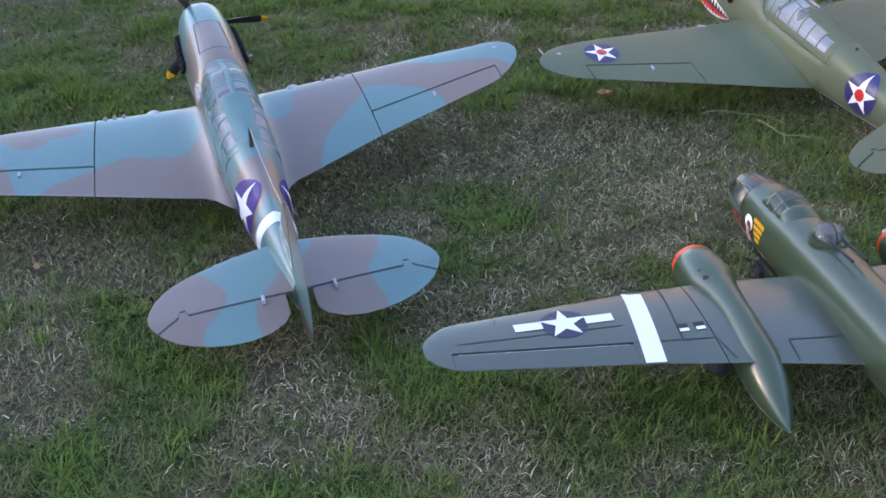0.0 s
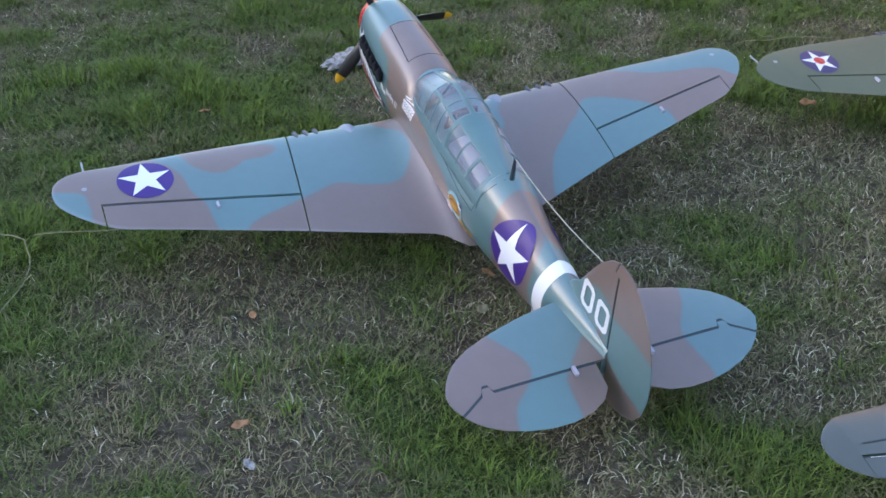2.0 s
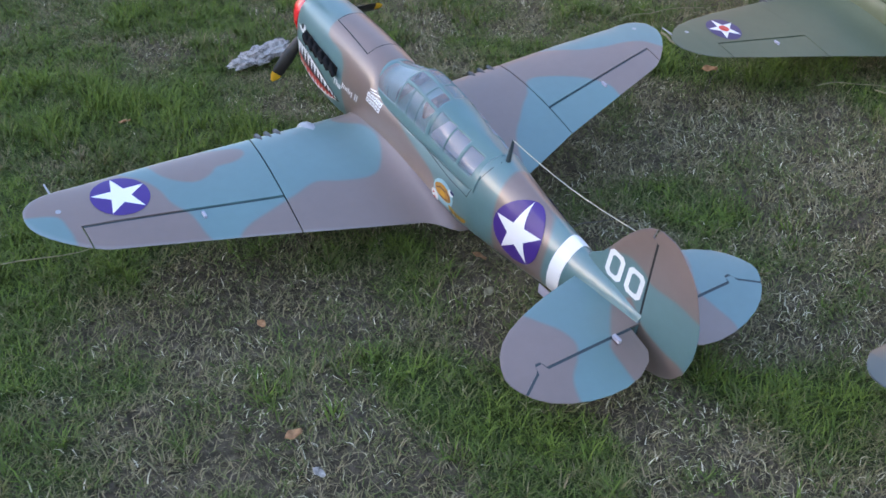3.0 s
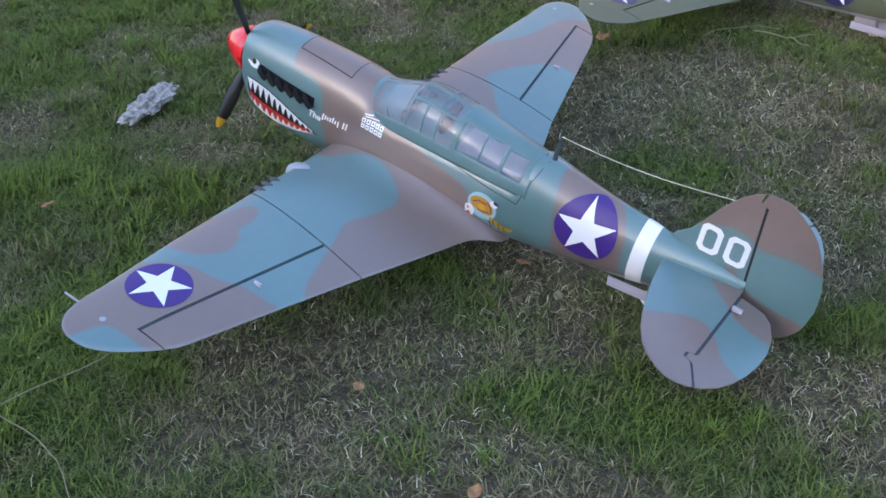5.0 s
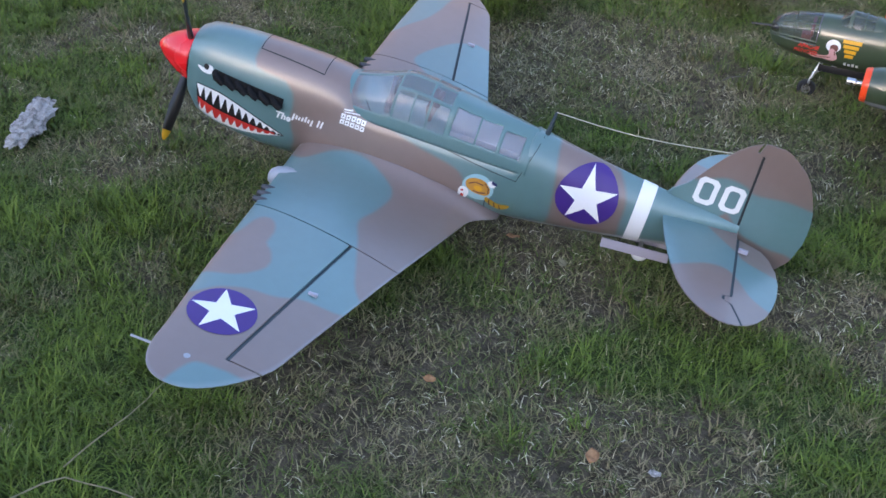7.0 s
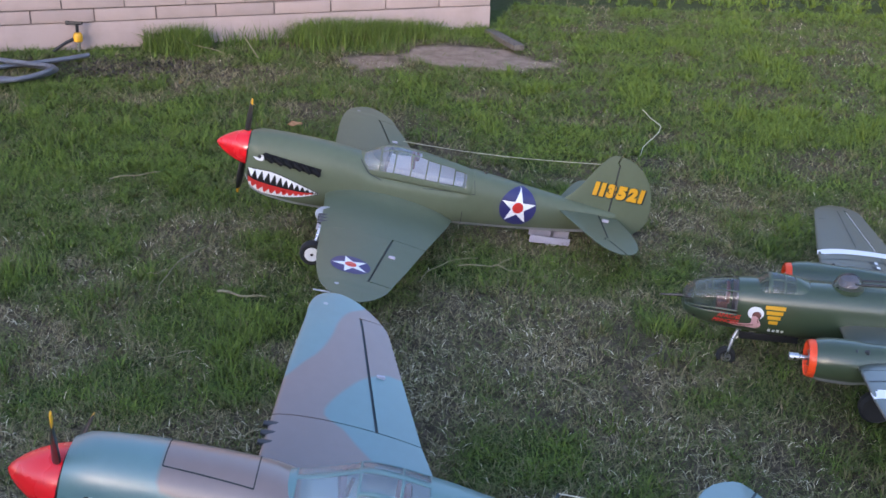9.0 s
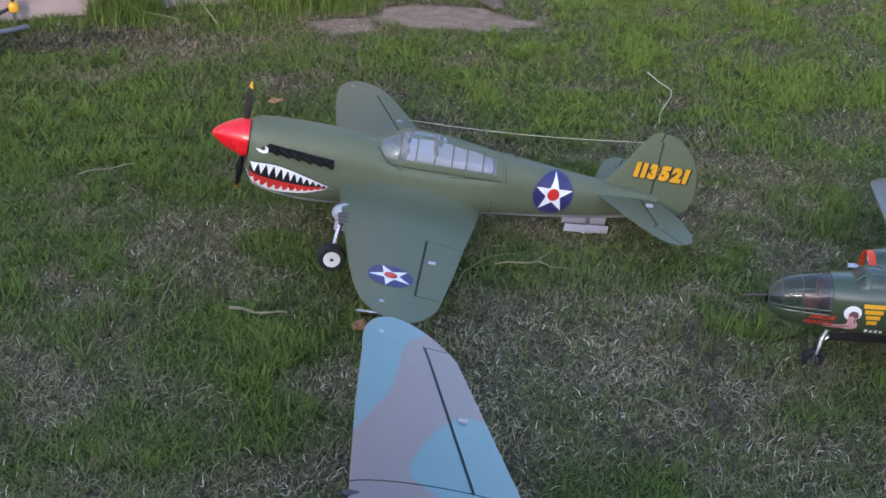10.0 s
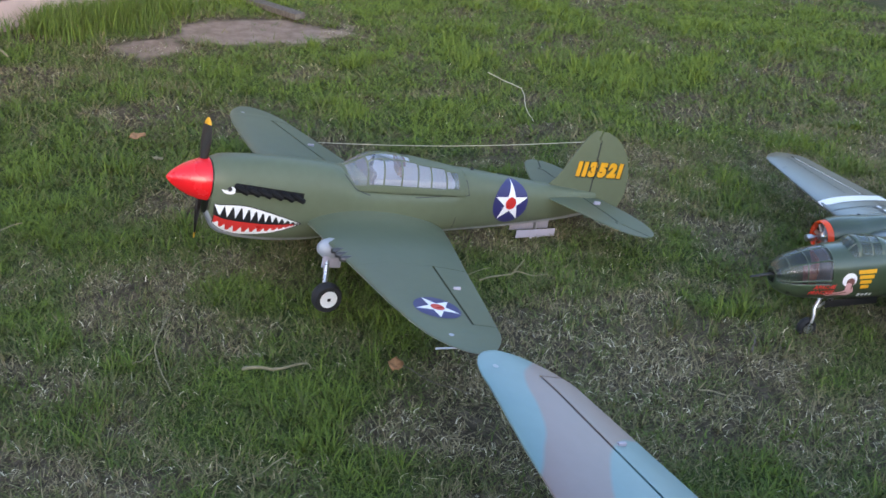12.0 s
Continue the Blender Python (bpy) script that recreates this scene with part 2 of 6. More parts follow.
def lettering(text, height, at, slant=0.0, mirror=1, bold=0.0):
    """Flat letters from the built-in font, as a bmesh in (u, v), v up; its left end lies at the given place."""
    c = bpy.data.curves.new("letters", "FONT")
    c.body, c.size, c.offset, c.shear = text, height / 0.7, bold, slant
    c.resolution_u = 3
    ob = bpy.data.objects.new("letters", c)
    scene.collection.objects.link(ob)
    me = bpy.data.meshes.new_from_object(ob.evaluated_get(bpy.context.evaluated_depsgraph_get()))
    bpy.data.objects.remove(ob)
    bm = bmesh.new()
    bm.from_mesh(me)
    bpy.data.meshes.remove(me)
    bmesh.ops.triangulate(bm, faces=bm.faces[:])
    hi = max(v.co.x for v in bm.verts)
    for u in np.arange(0.0015, hi, 0.0025):  # narrow slices follow a curved or parted skin
        bmesh.ops.bisect_plane(bm, geom=bm.verts[:] + bm.edges[:] + bm.faces[:], plane_co=(u, 0, 0), plane_no=(1, 0, 0))
    for v in bm.verts:
        v.co = Vector((at[0] + mirror * v.co.x, at[1] + v.co.y, 0))
    return bm


# ---- aerofoil surfaces ----
def naca(f):
    f = np.clip(f, 0, 1)
    return 5 * (0.2969 * np.sqrt(f) - 0.126 * f - 0.3516 * f**2 + 0.2843 * f**3 - 0.1036 * f**4)


class Surface:
    """A wing, tailplane or fin. span rows: (s, leading y, trailing y, thickness). put(s, y, h, f): where a point lies."""

    def __init__(self, rows, put, camber=0.0):
        self.rows, self.put, self.camber = rows, put, camber

    def edge(self, s):
        return [np.interp(s, [r[0] for r in self.rows], [r[k] for r in self.rows]) for k in (1, 2, 3)]

    def ring(self, s, front, back, n=22):
        le, te, th = self.edge(s)
        ch = le - te
        f0, f1 = (le - front) / ch, (le - back) / ch
        f0, f1 = max(0.0, min(1.0, f0)), max(0.0, min(1.0, f1))
        u = np.linspace(0, 1, n)
        u = u**2 if f0 < 0.01 else u
        fs = f0 + (f1 - f0) * u
        out = []
        for f in fs[::-1]:
            out.append(self.put(s, le - f * ch, th * ch * (0.5 * naca(f) + self.camber * 4 * f * (1 - f)) + 0.0008, f))
        for f in fs:
            out.append(self.put(s, le - f * ch, th * ch * (-0.5 * naca(f) + self.camber * 4 * f * (1 - f)) - 0.0008, f))
        return out

    def piece(self, stations, front=None, back=None):
        """A closed solid between the stations; front and back give its y limits."""
        front = front or (lambda s: 9.0)
        back = back or (lambda s: -9.0)
        return loft([self.ring(s, front(s), back(s)) for s in stations])


def stations(a, b, n, tip=False):
    u = np.linspace(0, 1, n)
    return a + (b - a) * (np.sin(u * math.pi / 2) if tip else u)


def rounded(rows, s0, s1, le1, te1, thick, k=2.2, steps=14):
    """Rows for a rounded tip from s0 to s1, closing in an oval to mid y at the end."""
    le0, te0 = np.interp(s0, [r[0] for r in rows], [r[1] for r in rows]), np.interp(s0, [r[0] for r in rows], [r[2] for r in rows])
    out = []
    for u in np.sin(np.linspace(0, 1, steps) * math.pi / 2):
        w = max(1 - u**k, 0.0) ** (1 / k)
        mid = le1 + (te1 - le1) * 0.5
        le = mid + (le0 + (le1 - le0) * u - mid) * w
        te = mid + (te0 + (te1 - te0) * u - mid) * w
        if le - te < 0.012:
            le, te = mid + 0.006, mid - 0.006
        out.append((s0 + (s1 - s0) * u, le, te, thick * (1 - 0.5 * u)))
    return [r for r in rows if r[0] < s0] + out


# ---- fighter models ----
def fus_ring(row, y, n=44, grow=0.0, square=0.88):
    top, bot, hw, zc = row[:4]
    taper = row[4] if len(row) > 4 else 0.88  # above 1 the section narrows towards its spine
    out = []
    for a in np.linspace(0, 2 * math.pi, n, endpoint=False):
        c, s = math.cos(a), math.sin(a)
        x = math.copysign(abs(c) ** (taper if s > 0 else square), c) * (hw + grow)
        h = (top - zc if s > 0 else zc - bot) + grow
        out.append(Vector((x, y, zc + math.copysign(abs(s) ** (0.88 if s > 0 else square), s) * h)))
    return out


def strip(points, width):
    """Flat thin quads along a polyline in (u, v)."""
    loops = []
    for (a, b), (c, d) in zip(points, points[1:]):
        l = math.hypot(c - a, d - b)
        px, py = -(d - b) / l * width / 2, (c - a) / l * width / 2
        k = max(1, int(l / 0.02))
        for i in range(k):
            u0, u1 = i / k, (i + 1) / k
            p, q = (a + (c - a) * u0, b + (d - b) * u0), (a + (c - a) * u1, b + (d - b) * u1)
            loops.append([(p[0] - px, p[1] - py), (q[0] - px, q[1] - py), (q[0] + px, q[1] + py), (p[0] + px, p[1] + py)])
    return loops


def fighter(S, thing):
    """A shark-mouthed fighter model from its table of measures S, under the Empty thing. Nose to +y."""
    up = (0, 0, S["lift"])
    paint_main, dark = S["paint"], S["dark"]

    def p(name, bm, mat, label="", parent=None, smooth=40):
        return part(name, bm, mat, parent or thing, label, smooth, None if parent else up)

    # fuselage
    ys = np.concatenate([np.linspace(S["fus"][0][0], 0.16, 16), np.linspace(0.15, -0.3, 46), np.linspace(-0.31, S["fus"][-1][0], 26)])
    fuselage = p("fuselage", loft([fus_ring(curve_at(S["fus"], y), y, square=np.interp(y, (0.2, 0.32), (0.88, 0.68))) for y in ys]), paint_main, S["fus_label"])
    colour_by(fuselage, S["fus_camo"], lambda v: np.array([curve_at(S["fus"], q[1])[1] + S["belly_edge"] - q[2] for q in v]))
    fus_tree = tree_of(fuselage)

    # wing: centre section, outer panels and ailerons
    zc, sl, inc = S["wing_z"], S["dihedral"], S["incidence"]
    j, e = S["joint"], S["ail_end"]

    def wing_put(s, y, h, f):
        lift = S["fillet"] * math.exp(-max(abs(s) - S["root"], 0) / 0.03) * math.sin(math.pi * min(max(f, 0), 1)) ** 0.6
        a, j = abs(s), S["joint"]
        x = a + (S["stretch"][s > 0] - 1) * max(a - j, 0.0)
        if s < 0:  # the panel joint of the left wing runs slightly outward towards the rear
            x += S["cant"] * (S["hinge"][0] - y) * np.interp(a, (0.15, j, e), (0, 1, 0))
        else:
            y += S["right_te"] * max(f - 0.55, 0.0) / 0.45 * np.interp(a, (0.15, j), (0, 1))
        return Vector((math.copysign(x, s), y, zc + sl * abs(s) + inc * (y - 0.05) + h + (lift if h > 0 else -0.2 * lift)))

    rows = rounded(S["wing"], S["tip0"], S["tip1"], S["tip_le"], S["tip_te"], 0.09, S["tip_k"])
    wing = Surface(rows, wing_put, 0.16)
    hinge = lambda s: np.interp(abs(s), (j, e), S["hinge"])
    skin = []
    wing_belly = lambda v: zc + sl * np.abs(v[:, 0]) + inc * (v[:, 1] - 0.05) - v[:, 2] - 0.001
    flip = Surface([(r[0], r[1], r[2], r[3]) for r in rows], wing_put, 0.16)
    flip.edge = lambda s: Surface.edge(flip, abs(s))
    centre = p("wing_centre", flip.piece(np.linspace(-j, j, 61)), paint_main)
    skin.append(centre)
    for side in (-1, 1):
        front = flip.piece(side * np.linspace(j + S["seam"], e, 26), back=lambda s: hinge(s))
        tip = flip.piece(side * stations(e, S["tip1"], 22, True))
        skin.append(p("outer_wing", joined(front, tip), paint_main))
        ail = flip.piece(side * np.linspace(j + 0.003, e - 0.003, 24), front=lambda s: hinge(s) - S["cove"])
        skin.append(p("aileron", ail, paint_main))
        # hollow of the hinge, with its shade painted in by the dark colour
        cove = Surface(rows, lambda s, y, h, f: wing_put(s, y, h * 0.62, f), 0.16)
        cove.edge = lambda s: Surface.edge(flip, abs(s))
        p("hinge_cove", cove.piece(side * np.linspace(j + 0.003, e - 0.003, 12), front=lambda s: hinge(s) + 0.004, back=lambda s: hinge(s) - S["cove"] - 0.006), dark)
        h = 0.5 * (j + e) + S["horn"]
        tx = hinge(h) - 0.016
        top = tree_of(skin[-1]).ray_cast(Vector((side * h, tx - 0.01, 0.5)), Vector((0, 0, -1)))[0]
        p("control_horn", box((0.006, 0.018, 0.008), (side * h, tx - 0.01, top.z + 0.002), bevel=0.001), M["lilac"])
    for ob in skin:
        colour_by(ob, S["wing_camo"], wing_belly)
    wing_trees = [tree_of(o) for o in skin]

    # tailplane and elevators
    zt = S["tail_z"]
    tail_rows = S["stab"]
    tail_put = lambda s, y, h, f: Vector((s, y, zt + h - S["droop"] * max(S["elev_hinge"][1][0] - y, 0.0)))
    stab = Surface(tail_rows, tail_put)
    stab.edge = lambda s: Surface.edge(flip_tail, abs(s))
    flip_tail = Surface(tail_rows, tail_put)
    eh = lambda s: np.interp(abs(s), *S["elev_hinge"])
    tail_parts = [p("tailplane", stab.piece(np.concatenate([-stations(0, S["stab"][-1][0], 60, True)[::-1][:-1], stations(0, S["stab"][-1][0], 60, True)]), back=eh), paint_main)]
    for side in (-1, 1):
        tail_parts.append(p("elevator", stab.piece(side * np.linspace(S["elev_in"], S["elev_out"], 110), front=lambda s: eh(s) - 0.006), paint_main))
        low = Surface(tail_rows, lambda s, y, h, f: tail_put(s, y, h * 0.72, f))
        low.edge = stab.edge
        # elevator hinge hollow, its shade painted dark as well
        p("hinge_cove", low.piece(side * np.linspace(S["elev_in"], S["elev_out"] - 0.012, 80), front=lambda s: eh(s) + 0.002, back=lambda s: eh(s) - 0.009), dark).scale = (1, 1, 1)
        p("control_horn", box((0.007, 0.02, 0.009), (side * 0.078, eh(0.07) - 0.014, zt + 0.009), bevel=0.001), M["lilac"])
    for ob in tail_parts:
        colour_by(ob, S["tail_camo"], lambda v: zt - S["droop"] * np.maximum(S["elev_hinge"][1][0] - v[:, 1], 0) - v[:, 2] - 0.002)
    # fin and rudder
    fin_put = lambda s, y, h, f: Vector((h, y, s))
    fin = Surface(S["fin"], fin_put)
    fh = lambda s: np.interp(s, *S["rud_hinge"])
    zs = np.concatenate([np.linspace(S["fin_z"][0], S["fin_z"][1] - 0.04, 16), stations(S["fin_z"][1] - 0.038, S["fin_z"][1], 16, True)])
    zr = np.concatenate([np.linspace(S["rud_z"][0], S["rud_z"][1] - 0.04, 22), stations(S["rud_z"][1] - 0.038, S["rud_z"][1], 16, True)])
    fins = [p("fin", fin.piece(zs, back=fh), paint_main), p("rudder", fin.piece(zr, front=lambda s: fh(s) - 0.0055), paint_main)]
    for ob in fins:
        colour_by(ob, S["fin_camo"])
    fin_trees = [tree_of(o) for o in fins]
    # rudder hinge hollow, its shade painted with the dark gap colour
    hollow = Surface(S["fin"], lambda s, y, h, f: Vector((h * 0.7, y, s)))
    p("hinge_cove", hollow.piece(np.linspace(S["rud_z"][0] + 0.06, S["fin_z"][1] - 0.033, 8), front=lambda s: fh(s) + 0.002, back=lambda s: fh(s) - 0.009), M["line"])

    # spinner and propeller
    sp, r0 = S["fus"][0][0], S["spin_r"]
    L = S["spin_tip"] - sp
    prof = [(sp + 0.004 + L * u, r0 * max(1 - u**1.45, 0.0) ** 0.72 + 0.0006) for u in (0, 0.1, 0.2, 0.35, 0.5, 0.65, 0.78, 0.88, 0.95, 0.99, 1.0)]
    p("spinner", turned([(sp + 0.004, 0.001), (sp + 0.004, r0 * 0.97)] + prof), M["spinner"], "glossy bright red spinner")
    p("spinner_backplate", turned([(sp - 0.004, 0.01), (sp - 0.004, r0 * 0.93), (sp + 0.004, r0 * 0.93), (sp + 0.004, 0.01)]), M["black"])
    p("chin_intake", turned([(sp - 0.012, 0.008), (sp + 0.0015, 0.036), (sp + 0.0015, 0.03), (sp + 0.002, 0.0005)], at=(0, 0, S["chin_z"])), M["black"])
    R = S["prop_r"]
    for k, ang in enumerate(S["prop"]):
        rings = []
        for u in np.linspace(0.0, 1.0, 15):
            r = r0 * 0.75 + (R - r0 * 0.75) * u
            w = 0.5 * np.interp(u, (0, 0.2, 0.5, 0.8, 0.95, 1), (0.017, 0.024, 0.034, 0.032, 0.022, 0.009))
            tw = radians(np.interp(u, (0, 1), (48, 16)))
            t = np.interp(u, (0, 1), (0.007, 0.002))
            q = Matrix.Rotation(ang, 3, "Y")
            ring = []
            for a in np.linspace(0, 2 * math.pi, 10, endpoint=False):
                c, d = w * math.cos(a), t * math.sin(a)
                ring.append(q @ Vector((c * math.cos(tw) - d * math.sin(tw), sp + 0.016 + c * math.sin(tw) + d * math.cos(tw), r)))
            rings.append(ring)
        blade = p("propeller_blade", loft(rings[:13]), M["prop"])
        p("blade_tip", loft(rings[12:]), M["yellow"], "yellow blade tip", blade)

    # canopy: framed panes over the cockpit
    C = S["canopy"]
    ys = np.linspace(C["front"], C["back"], 97)
    ph = np.linspace(0, math.pi, 61)

    def shell(y, a, grow=0.0):
        top, w = curve_at(C["rows"], y)
        c, s = math.cos(a), math.sin(a)
        sill = C["sill"]
        full = np.interp(y, (C["back"], C["blend"]), (C["back_power"], 0.8))  # the section settles into the spine
        return Vector((-math.copysign(abs(c) ** full, c) * (w + grow), y, sill + (top - sill + grow) * s**0.9))

    def pane_of(y, a):
        deg = math.degrees(a)
        deg = min(deg, 180 - deg)
        for k, (y0, y1, a0, a1) in enumerate(C["panes"]):
            if y1 <= y <= y0 and a0 <= deg <= a1:
                return k * 2 + (a > math.pi / 2)
        return None

    cells = {}
    for i in range(len(ys) - 1):
        for k in range(len(ph) - 1):
            cells.setdefault(pane_of((ys[i] + ys[i + 1]) / 2, (ph[k] + ph[k + 1]) / 2), []).append((i, k))
    canopy = None
    for key in sorted(cells, key=lambda q: -1 if q is None else q):
        bm = bmesh.new()
        seen = {}
        for i, k in cells[key]:
            f = []
            for a, b in ((i, k), (i + 1, k), (i + 1, k + 1), (i, k + 1)):
                if (a, b) not in seen:
                    seen[(a, b)] = bm.verts.new(shell(ys[a], ph[b], 0.0 if key is None else -0.0012))
                f.append(seen[(a, b)])
            bm.faces.new(f)
        if key is None:
            canopy = p("canopy_frame", bm, S["canopy_paint"], S["canopy_label"], smooth=60)
            mod = canopy.modifiers.new("thickness", "SOLIDIFY")
            mod.thickness, mod.offset = 0.0022, -1
        else:
            pane = p("pane", bm, M["glass"], "clear moulded canopy pane", canopy, 60)
            pane.visible_shadow = False
    bits = [box((0.085, 0.012, 0.05), (0, C["dash"], C["sill"] + 0.022), bevel=0.004)]
    p("instrument_panel", bits[0], M["cockpit"])
    p("pilot_seat", joined(box((0.055, 0.012, 0.062), (0, C["seat"], C["sill"] + 0.03), Matrix.Rotation(-0.2, 3, "X"), 0.005), box((0.03, 0.014, 0.02), (0, C["seat"] - 0.008, C["sill"] + 0.062), bevel=0.006), box((0.055, 0.05, 0.012), (0, C["seat"] + 0.03, C["sill"] + 0.006), bevel=0.004)), M["seat"], "red-brown model seat with headrest")
    p("cockpit_shelf", box((0.09, C["shelf"][0] - C["shelf"][1], 0.02), (0, (C["shelf"][0] + C["shelf"][1]) / 2, C["sill"] + 0.024), bevel=0.006), M["liner"])
    p("gunsight", tube([(0, C["dash"] - 0.005, C["sill"] + 0.045), (0, C["dash"] - 0.01, C["sill"] + 0.075)], 0.004, 8), M["black"])

    # exhaust stacks on both flanks
    for side in (-1, 1):
        way = "left" if side < 0 else "right"
        y0, y1, z0, z1 = S["exhaust"]
        pad = lay(flat(strip([(y0, z0), (y1, z1)], S["pad"]), 1), [fus_tree], way, 0.002)
        p("exhaust_shroud", pad, M["soot"])
        for k in range(6):
            u = (k + 0.45) / 6
            y, z = y0 + (y1 - y0) * u, z0 + (z1 - z0) * u
            hit = fus_tree.ray_cast(Vector((side * 0.5, y, z)), Vector((-side, 0, 0)))
            x = hit[0].x
            p("exhaust_pipe", tube([(x - side * 0.004, y + 0.012, z + 0.005), (x + side * 0.007, y + 0.005, z + 0.002), (x + side * 0.01, y - 0.006, z - 0.004), (x + side * 0.0105, y - 0.015, z - 0.009)], [0.0075, 0.008, 0.0075, 0.0065], 8), M["soot"])

    # wing guns, undercarriage and pitot
    for side in (-1, 1):
        for gx in S["guns"]:
            le = rows_le(rows, gx)
            q = wing_put(side * gx, le, 0, 0)
            gun = p("gun_barrel", turned([(-0.02, 0.004), (-0.02, 0.0085), (0.003, 0.008), (0.005, 0.0062), (0.011, 0.006), (0.0115, 0.0035)], sides=12, at=q), M["gun"], "dark stubby wing gun barrel")
        gx = S["gear_x"]
        le = rows_le(rows, gx)
        q = wing_put(side * gx, le - 0.01, 0, 0)
        rings = [[Vector((q.x + S["fairing"] * r * math.cos(a), q.y + yy * S["fairing"] / 0.03, q.z - 0.017 + S["fairing"] * r * math.sin(a))) for a in np.linspace(0, 2 * math.pi, 16, endpoint=False)] for yy, r in ((0.034, 0.1), (0.03, 0.45), (0.018, 0.78), (0, 0.97), (-0.04, 1), (-0.1, 0.8), (-0.16, 0.2))]
        p("gear_fairing", loft(rings), M["belly"], "rounded grey undercarriage fairing")
        w = Vector((side * S["wheel"][0], S["wheel"][1], S["wheel"][2]))
        leg = p("gear_leg", tube([q + Vector((0, 0, -0.02)), (q + Vector((0, 0, -0.02))) * 0.45 + (w + Vector((-side * 0.022, 0, 0))) * 0.55, w + Vector((-side * 0.022, 0, 0)), w + Vector((-side * 0.005, 0, 0))], [0.0075, 0.007, 0.005, 0.005], 12), M["metal"], "bare metal oleo leg")
        r = S["wheel_r"]
        wheel = p("wheel", turned([(-0.014, r * 0.55), (-0.0165, r * 0.7), (-0.0155, r * 0.88), (-0.008, r * 0.985), (0, r), (0.008, r * 0.985), (0.0155, r * 0.88), (0.0165, r * 0.7), (0.014, r * 0.55)], "X", 32, w), M["rubber"])
        p("hub", turned([(-0.0146, 0.002), (-0.0146, r * 0.6), (0.0146, r * 0.6), (0.0146, 0.002)], "X", 24, w), M["white"], "white wheel hub", wheel)
        p("axle_cap", turned([(side * 0.0130, 0.002), (side * 0.0165, r * 0.13), (side * 0.0175, 0.001)], "X", 10, w), M["black"], "", wheel)
        p("gear_door", box((0.003, 0.05, S["leg_door"]), (side * (gx + 0.018), q.y - 0.005, q.z - 0.03 - S["leg_door"] / 2), bevel=0.001), M["lilac"])
    q = wing_put(-S["pitot"], rows_le(rows, S["pitot"]), 0, 0)
    p("pitot_tube", joined(tube([q + Vector((0, -0.02, -0.004)), q + Vector((0, 0.038, -0.004))], 0.0022, 8)), M["belly"])

    # tail wheel and its doors
    d = S["tail_door"]
    for side in (-1, 1):
        p("tail_wheel_door", box((0.003, d[0] - d[1], 0.024), (side * 0.02, (d[0] + d[1]) / 2, d[2] + (0.0 if side < 0 else 0.008)), Matrix.Rotation(d[3], 3, "X"), 0.0012), M["lilac"], "flat lilac-grey tail wheel door")
    y = d[0] - 0.6 * (d[0] - d[1])
    p("tail_leg", tube([(0, y + 0.01, d[2] + 0.04), (0, y, d[2] - 0.02)], 0.005, 8), M["metal"])
    p("tail_wheel", turned([(-0.008, 0.004), (-0.008, 0.013), (-0.003, 0.018), (0.003, 0.018), (0.008, 0.013), (0.008, 0.004)], "X", 20, (0, y, d[2] - 0.018)), M["white"])

    # aerial mast and wire
    a = S["mast"]
    p("aerial_mast", tube([(0, a[0], a[1] - 0.01), (0, a[0] - 0.003, a[1] + (a[2] - a[1]) * 0.5), (0, a[0] - 0.005, a[2])], [0.006, 0.0045, 0.0028], 8), M["hinge_teal"] if S["paint"] is M["camo"] else M["black"])
    b = S["wire_end"]
    w0, w1 = Vector(S["wire_start"]), Vector((0, *b))
    pts = [w0.lerp(w1, u) - Vector((0, 0, 0.012 * math.sin(math.pi * u))) for u in np.linspace(0, 1, 9)]
    p("aerial_wire", tube(pts, 0.0011, 6), M["cord"], "pale sagging cord from mast to fin")

    # markings
    def mark(name, bm, trees, way, lift, mat, label="", parent=None):
        return p(name, lay(bm, trees, way, lift), mat, label, parent, 80)

    for way in ("left", "right"):
        cu, cv, r = S["fus_star"]
        cv -= S["star_drop"] if way == "right" else 0.0
        t = S["star_turn"]
        dsc = mark("insignia_disc", flat([disc(cu, cv, r)], 4), [fus_tree], way, 0.0018, S["disc"], S["disc_label"])
        mark("white_star", flat([star(cu, cv, r * 0.97, t)], 4), [fus_tree], way, 0.0028, M["white"], "white five-pointed star", dsc)
        if S["dot"]:
            mark("red_dot", flat([disc(cu, cv, r * 0.3, n=20)], 2), [fus_tree], way, 0.0036, M["red"], "", dsc)
    for side in S["wing_star_sides"]:
        cu, cv, r, ry = S["wing_star"]
        dsc = mark("insignia_disc", flat([disc(side * cu, cv, r, ry)], 4), wing_trees, "top", 0.0009, S["disc"], S["disc_label"])
        mark("white_star", flat([[(u, cv + (v - cv) * ry) for u, v in star(side * cu, cv, r * 0.97, S["wing_turn"])]], 4), wing_trees, "top", 0.0016, M["white"], "white five-pointed star", dsc)
        if S["dot"]:
            mark("red_dot", flat([disc(side * cu, cv, r * 0.3, ry, n=20)], 2), wing_trees, "top", 0.0023, M["red"], "", dsc)
    shark(S, mark, fus_tree)
    for way, pts, w in S["fus_lines"]:
        mark("panel_line", flat(strip(pts, w), 1), [fus_tree] if way != "wing" else wing_trees, "top" if way in ("wing", "top") else way, 0.0006, M["line"])
    for tx, ty in S["wing_dots"]:
        mark("cap_screw", flat([disc(tx, ty, 0.006, n=12)], 1), wing_trees, "top", 0.0012, S["dot_paint"])
    return p, mark, fus_tree, wing_trees, fin_trees


def rows_le(rows, s):
    return np.interp(s, [r[0] for r in rows], [r[1] for r in rows])


